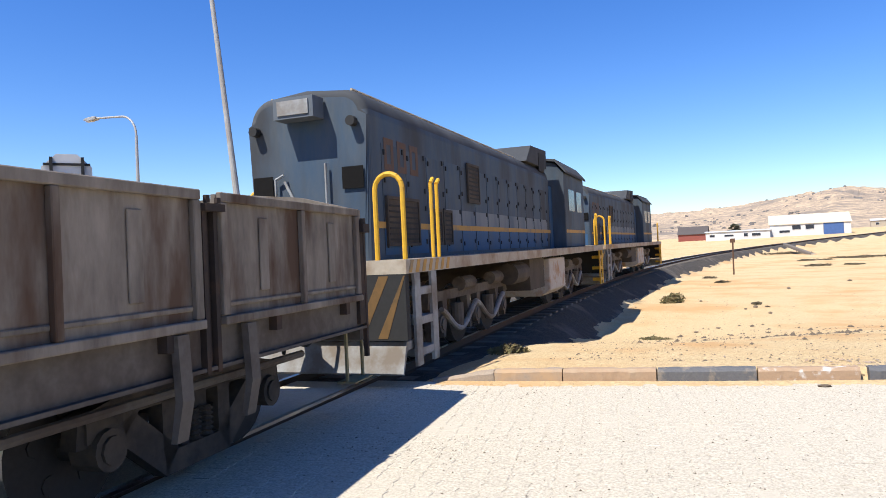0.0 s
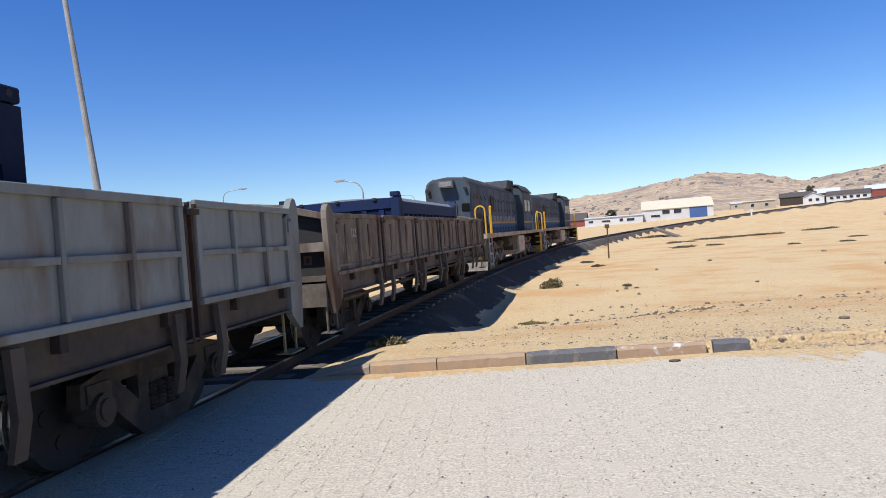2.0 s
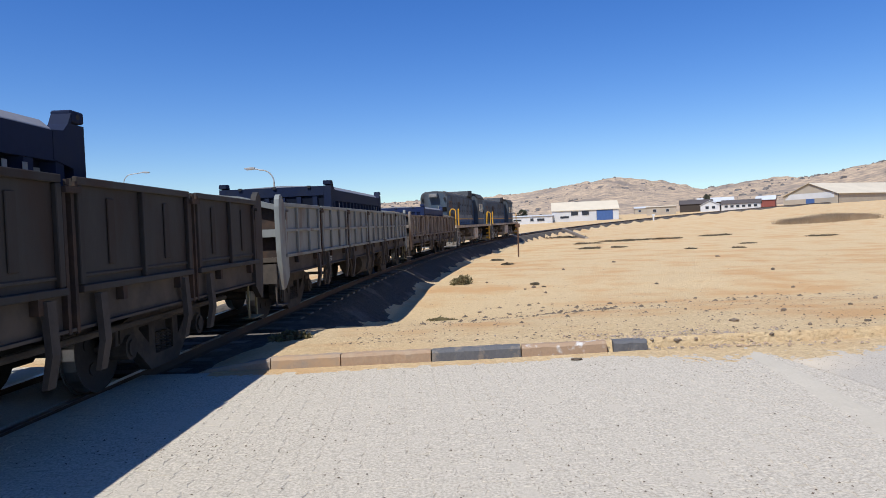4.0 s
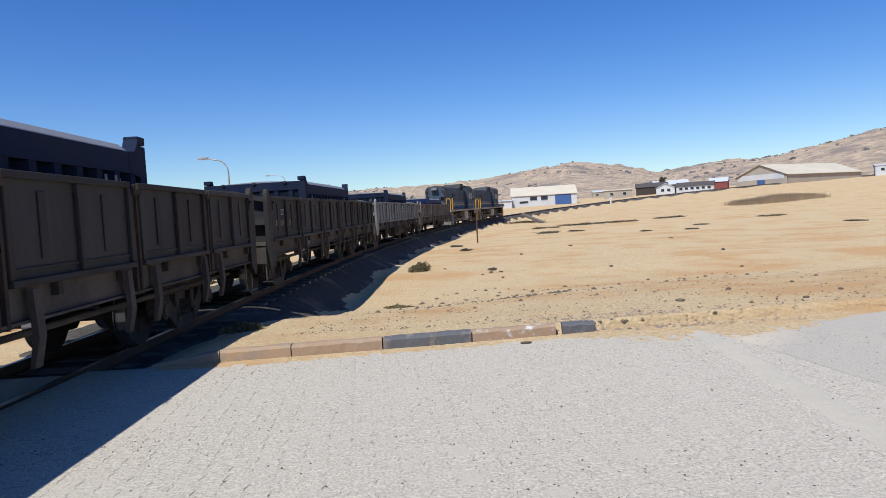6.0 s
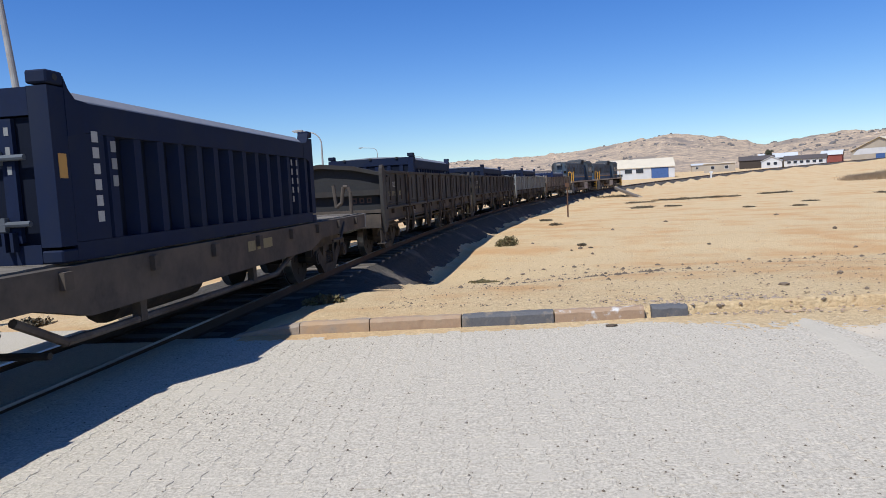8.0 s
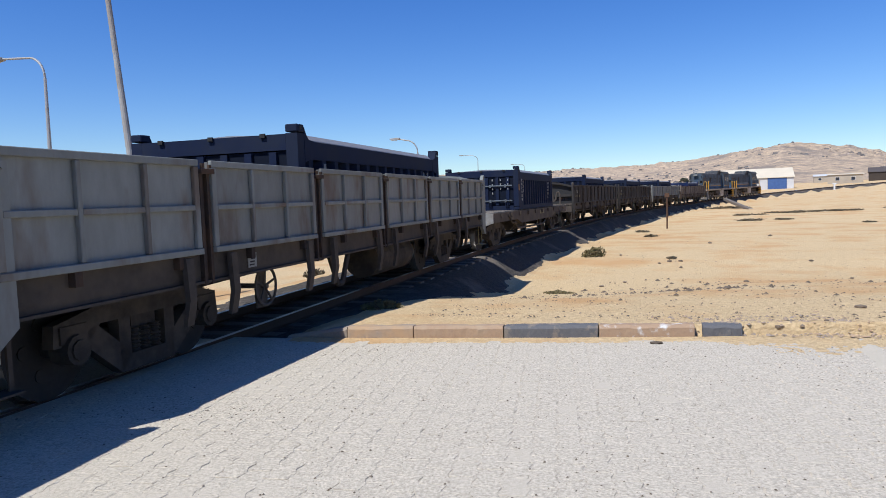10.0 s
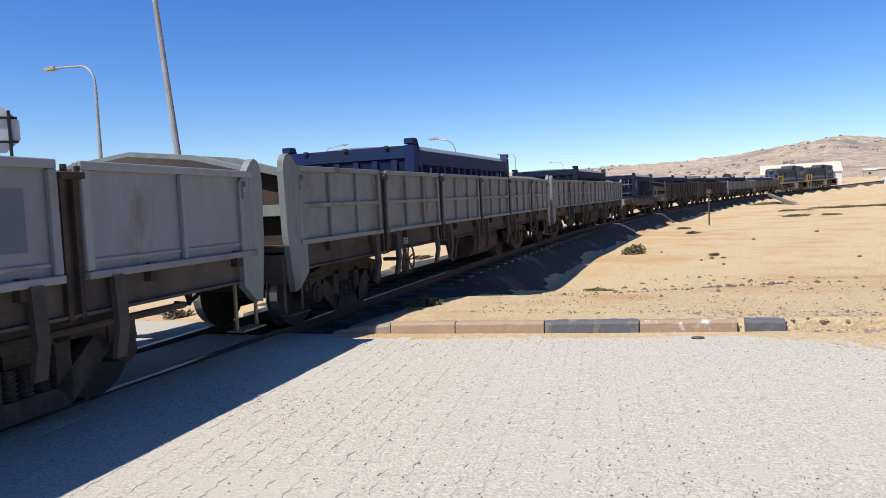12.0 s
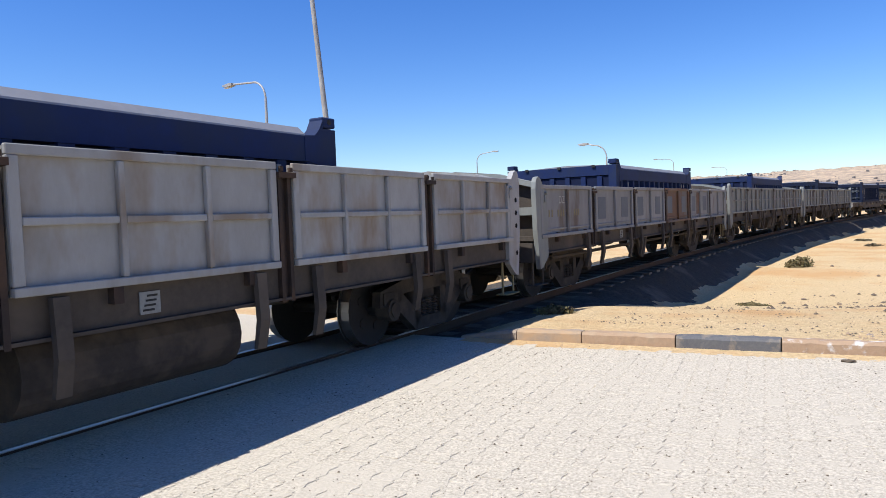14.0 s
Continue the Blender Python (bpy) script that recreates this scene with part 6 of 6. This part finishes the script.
# houses between
building("house", "small beige flat-roofed house with dark windows", "house", spot(13.1, 235), 103, 9, 8, 2.6, 2.9, "wall_beige", "roof_cream", [(2.0, 1.0, 1.0, 0.9, "window_dark"), (6.0, 1.0, 1.0, 0.9, "window_dark")])
building("house", "dark brown house on the rise behind the track", "house", spot(15.6, 262), 105, 11, 9, 2.8, 4.3, "wall_dark", "roof_dark")
building("house", "white house with a pale grey roof and a veranda", "house", spot(17.1, 250), 112, 6, 14, 2.2, 3.6, "wall_white", "roof_white", [(1.6, 0.9, 1.0, 0.9, "window_dark"), (3.6, 0.9, 1.0, 0.9, "window_dark")], along=False)
building("house", "long white house with a dark roof edge and windows", "house", spot(18.6, 252), 113, 12, 7, 2.1, 3.4, "wall_white", "roof_dark", [(1 + 1.8 * k, 0.9, 1.0, 0.8, "window_dark") for k in range(6)])
building("house", "white house with a large pale roof on the slope", "house", spot(16.9, 330), 107, 15, 9, 3.5, 5.4, "wall_dark", "roof_white", base=6.0)
building("house", "white house with a red front beside the hangar", "house", spot(21.0, 262), 116, 6, 7, 2.8, 4.2, "roof_red", "roof_white")
building("house", "white flat-roofed house on the slope", "house", spot(31.9, 330), 118, 9, 8, 3.0, 3.6, "wall_white", "roof_white", [(2, 1, 1.2, 1.0, "window_dark")], base=8.2)
building("house", "beige house with dark windows on the slope", "house", spot(12.2, 300), 100, 6, 6, 2.5, 3.2, "wall_beige", "roof_white", [(1.5, 1, 1.0, 0.8, "window_dark")], base=5.0)
# pale two-storey building on the far side of the street
building("office_building", "pale grey two-storey building across the street", "building", spot(-40.5, 74), 54, 16, 9, 3.4, 3.7, "wall_grey", "roof_cream", [(1.0 + 2.6 * k, 1.3, 1.2, 0.9, "window_dark") for k in range(6)], base=-0.3)
building("house", "house with a pale pitched roof across the street", "house", spot(-43.5, 88), 50, 10, 8, 3.6, 5.6, "wall_beige", "roof_cream", base=-0.3)
for k, (b, dist, h, r) in enumerate(((-38.4, 100, 7.2, 2.0), (-36.9, 101, 7.6, 2.2), (-35.3, 102, 7.4, 2.2), (-33.8, 103, 7.0, 2.0), (-32.4, 104, 6.4, 1.9))):
    tree(*spot(b, dist), h, r, 40 + k)
for k, (b, dist, h, r) in enumerate(((17.6, 300, 6.5, 2.2), (6.2, 250, 5.0, 2.0), (3.2, 245, 4.4, 2.2))):
    tagged(tree(*spot(b, dist), h, r, 60 + k), "dark tree among the far houses", "tree", "far trees")

# street with lamps beyond the track
bm = B()
for i in range(24):
    ya, yb = -60 + i * 15, -45 + i * 15
    v = [bm.verts.new((x, y, ground_z(x, y) + 0.06)) for x, y in ((-29, ya), (-21, ya), (-21, yb), (-29, yb))]
    bm.faces.new(v)
bmesh.ops.remove_doubles(bm, verts=bm.verts, dist=0.001)
tagged(new("street", finish(bm, "street", M["asphalt"])), "grey asphalt street beyond the railway", "street", kind="structure")

M["pole_paint"] = material("pole_paint", (0.36, 0.35, 0.33), (0.28, 0.27, 0.25), (0.26, 0.23, 0.2), rough=0.7, grain=14, large=2)


def street_lamp(x, y, head_z, dx, dy):
    ob = tagged(new("street_lamp"), "grey steel street lamp with a curved arm", "street lamp", "lamps along the street")
    gz = ground_z(x, y)
    h = head_z - gz
    bm = B()
    tube(bm, (0, 0, -0.4), (0, 0, h * 0.5), 0.09, 10, 0.07)
    tube(bm, (0, 0, h * 0.5), (0, 0, h - 0.9), 0.07, 10, 0.05)
    part("pole", bm, M["galvanised"], ob)
    bm = B()
    L = math.hypot(dx, dy)
    ux, uy = dx / L, dy / L
    pts = []
    for i in range(9):
        a = i / 8 * math.pi / 2
        q = 0.8 * (1 - math.cos(a))
        pts.append((ux * q, uy * q, h - 0.9 + 0.78 * math.sin(a)))
    pts.append((dx, dy, h))
    pipe(bm, pts, 0.04, 8)
    part("arm", bm, M["galvanised"], ob)
    bm = B()
    prism(bm, [(-0.1, -0.06), (0.30, -0.08), (0.55, -0.03), (0.55, 0.03), (0.1, 0.07), (-0.1, 0.05)], "y", -0.11, 0.11)
    hd = part("lamp_head", bm, M["galvanised"], ob, bevel=0.01)
    hd.matrix_basis = pose(dx, dy, h, 0, 0, math.degrees(math.atan2(uy, ux)))
    bm = B()
    box(bm, 0.12, 0.48, -0.08, 0.08, -0.095, -0.075)
    part("lens", bm, M["white_paint"], hd)
    ob.location = (x, y, gz)


street_lamp(-17.5, 12.6, 7.27, -2.2, 0.3)
street_lamp(-11.0, 34.5, 5.75, -1.25, 0.0)
street_lamp(-31.0, 54.6, 7.9, 1.9, 0.0)
street_lamp(-21.2, 95.5, 8.9, -2.3, 0.0)
street_lamp(-22.3, 146, 10.0, -2.5, 0.0)

# tall leaning pole by the crossing
bm = B()
pts = [Vector((-7.17 - 0.13 * z, 4.56 + 0.039 * z, z)) for z in (-0.5, 0.8, 3.2, 4.6, 7.4, 9.8)]
for i in range(5):
    tube(bm, pts[i], pts[i + 1], 0.085 - 0.009 * i, 12, 0.085 - 0.009 * (i + 1))
tagged(new("pole", finish(bm, "pole", M["pole_paint"])), "tall weathered pole leaning beside the crossing", "pole")

# back of an octagonal road sign on two dark posts
sign = tagged(new("road_sign"), "back of a white octagonal road sign on dark posts", "road sign")
bm = B()
prism(bm, [(0.42 * math.cos(radians(22.5 + 45 * k)), 0.42 * math.sin(radians(22.5 + 45 * k))) for k in range(8)], "y", -0.02, 0.02)
part("board", bm, M["wall_white"], sign, at=(0, 0.0, 3.45))
for x in (-0.24, 0.24):
    bm = B()
    box(bm, x - 0.025, x + 0.025, -0.085, -0.021, -0.4, 3.78)
    part("post", bm, M["black_steel"], sign)
for z in (3.25, 3.66):
    bm = B()
    box(bm, -0.36, 0.36, -0.045, -0.0215, z - 0.02, z + 0.02)
    part("rail", bm, M["black_steel"], sign)
sign.matrix_basis = pose(-8.66, 1.44, ground_z(-8.66, 1.44) + 0.10, 0, 0, 48)

# marker post on the sand
post = tagged(new("marker_post"), "thin dark steel marker post standing in the sand", "post")
bm = B(); tube(bm, (0, 0, -0.4), (0.03, 0, 2.15), 0.05, 8, 0.045); part("shaft", bm, M["rail_rust"], post)
bm = B(); box(bm, -0.12, 0.16, -0.06, 0.06, 1.95, 2.2); part("cap", bm, M["rail_rust"], post)
set_down(post, 3.94, 38.36)
# white marker beside the far track
mk = tagged(new("marker_post"), "short white marker beside the far track", "post")
bm = B(); box(bm, -0.15, 0.15, -0.1, 0.1, -0.3, 1.6); part("shaft", bm, M["white_paint"], mk)
bm = B(); box(bm, -0.35, 0.35, -0.08, 0.08, 1.3, 1.62); part("plate", bm, M["white_paint"], mk)
x, y, z, h = track(161, 2.2)
set_down(mk, x, y)
# discarded sleeper and slab in the scrub
slab = tagged(new("timber_beam"), "old timber beam lying tilted in the scrub", "beam")
bm = B(); box(bm, -0.2, 0.2, -4.2, 4.2, 0, 0.3); part("beam", bm, M["sleeper"], slab, bevel=0.03)
bm = B(); box(bm, -0.22, 0.22, -4.3, -4.21, 0.0, 0.32); part("end_cap", bm, M["concrete"], slab)
slab.matrix_basis = pose(12.6, 76.11, ground_z(12.6, 76.11) + 0.35, 8, 4, 12)

# parked car and fence across the street
def car(x, y, turn):
    ob = tagged(new("car"), "white car parked across the street", "car")
    bm = B()
    prism(bm, [(-2.1, 0.35), (2.1, 0.35), (2.15, 0.72), (1.3, 0.86), (0.7, 1.38), (-0.9, 1.42), (-1.6, 0.92), (-2.12, 0.86)], "x", -0.82, 0.82)
    part("body", bm, M["white_paint"], ob, bevel=0.06)
    for sx in (-1, 1):
        bm = B()
        a, b = sorted((sx * 0.822, sx * 0.835))
        prism(bm, [(1.05, 0.90), (0.62, 1.30), (-0.85, 1.33), (-1.35, 0.93)], "x", a, b)
        part("side_window", bm, M["window_dark"], ob)
        for yy in (-1.3, 1.3):
            bm = B(); tube(bm, (sx * 0.66, yy, 0.32), (sx * 0.86, yy, 0.32), 0.32, 16)
            wh = part("wheel", bm, M["black_steel"], ob)
            bm = B(); tube(bm, (sx * 0.8605, yy, 0.32), (sx * 0.868, yy, 0.32), 0.19, 12)
            part("rim", bm, M["galvanised"], wh)
    ob.matrix_basis = pose(x, y, ground_z(x, y), 0, 0, turn)


car(*spot(-34.0, 62), 62)
fence = tagged(new("fence"), "low wire fence with thin posts across the street", "fence")
fa, fb = Vector((*spot(-41, 58), 0)), Vector((*spot(-31, 60), 0))
for i in range(9):
    p = fa.lerp(fb, i / 8)
    bm = B(); tube(bm, (p.x, p.y, ground_z(p.x, p.y) - 0.2), (p.x, p.y, ground_z(p.x, p.y) + 1.3), 0.045, 6)
    part("post", bm, M["galvanised"], fence)
for h in (0.45, 0.85, 1.25):
    bm = B(); pipe(bm, [(p.x, p.y, ground_z(p.x, p.y) + h) for p in (fa.lerp(fb, i / 8) for i in range(9))], 0.015, 5)
    part("wire", bm, M["galvanised"], fence)

# ---------------------------------------------------------------- paving blocks
PW, PL = 0.145, 0.225


def paver_shape():
    """An interlocking block: wavy long sides, chamfered top edge; the outline as pairs."""
    a, b, k = PW / 2 - 0.0014, PL / 2 - 0.0014, 0.012
    return [(-a - k, -b), (a - k, -b), (a + k, -b / 3), (a - k, b / 3), (a + k, b), (-a + k, b), (-a - k, b / 3), (-a + k, -b / 3)]


def paver_geo(x, y, dz, verts, faces):
    o = paver_shape()
    n = len(o)
    s0 = len(verts)
    a = math.atan(SKEW) if (x or y) else 0.0
    c, s_ = math.cos(a), math.sin(a)
    for sc, z in ((1.0, -0.012), (1.0, -0.0020), (0.965, 0.0)):
        verts += [(x + (p[0] * c - p[1] * s_) * sc, y + (p[0] * s_ + p[1] * c) * sc, z + dz) for p in o]
    for lv in (0, 1):
        for i in range(n):
            j = (i + 1) % n
            faces.append((s0 + lv * n + i, s0 + lv * n + j, s0 + (lv + 1) * n + j, s0 + (lv + 1) * n + i))
    faces.append(tuple(s0 + 2 * n + i for i in range(n)))


v, f_ = [], []
paver_geo(0, 0, 0, v, f_)
paver_me = bpy.data.meshes.new("paver")
paver_me.from_pydata(v, [], f_)
paver_me.materials.append(M["paver"])
rnd = random.Random(12)
rest_v, rest_f = [], []
count = 0
turn = math.atan(SKEW)
for j in range(int(8.0 / PL)):
    v_ = -0.02 - PL * (j + 0.5)
    for i in range(int(8.4 / PW)):
        u_ = 4.62 - PW * (i + 0.5)
        vv = v_ + (PL / 2 if i % 2 else 0.0)
        x, yy = u_ * math.cos(turn) - vv * math.sin(turn), -0.04 + u_ * math.sin(turn) + vv * math.cos(turn)
        if to_track(x, yy)[1] < 0.76 or yy > kerb_y(x) - PL / 2 - 0.03:
            continue
        dz = rnd.gauss(0, 0.0009)
        if 0.55 < x < 3.5 and -4.35 < yy < -1.3 and count < 300:
            part("paver", paver_me, None, road_ob, at=(x, yy, dz)).rotation_euler = (0, 0, turn)
            count += 1
        else:
            paver_geo(x, yy, dz, rest_v, rest_f)
me = bpy.data.meshes.new("pavers")
me.from_pydata(rest_v, [], rest_f)
me.materials.append(M["paver"])
tagged(part("pavers", me, None, road_ob), kind="stuff")


# ---------------------------------------------------------------- motion of the train
def motions():
    times = [i * 0.5 for i in range(29)]
    for ob, d, b in CARS:
        walk(ob, [(t, car_pose(train_s(t) - d, b)) for t in times])
    for ob, (d, z, wd, b) in zip(boxes, LOADS):
        walk(ob, [(t, car_pose(train_s(t) - wd, b) @ Matrix.Translation((0, wd - d, z))) for t in times])
    for ob, d, b in CARS:
        for bg in ob.children:
            if bg.name.startswith("bogie"):
                for ws in bg.children:
                    if ws.name.startswith("wheelset"):
                        r = ws.location.z
                        x, y, z = ws.location
                        n = 232
                        walk(ws, [(14.0 * i / n, pose(x, y, z, -math.degrees((train_s(14.0 * i / n) + 0.62) / r), 0, 0)) for i in range(n + 1)])


motions()
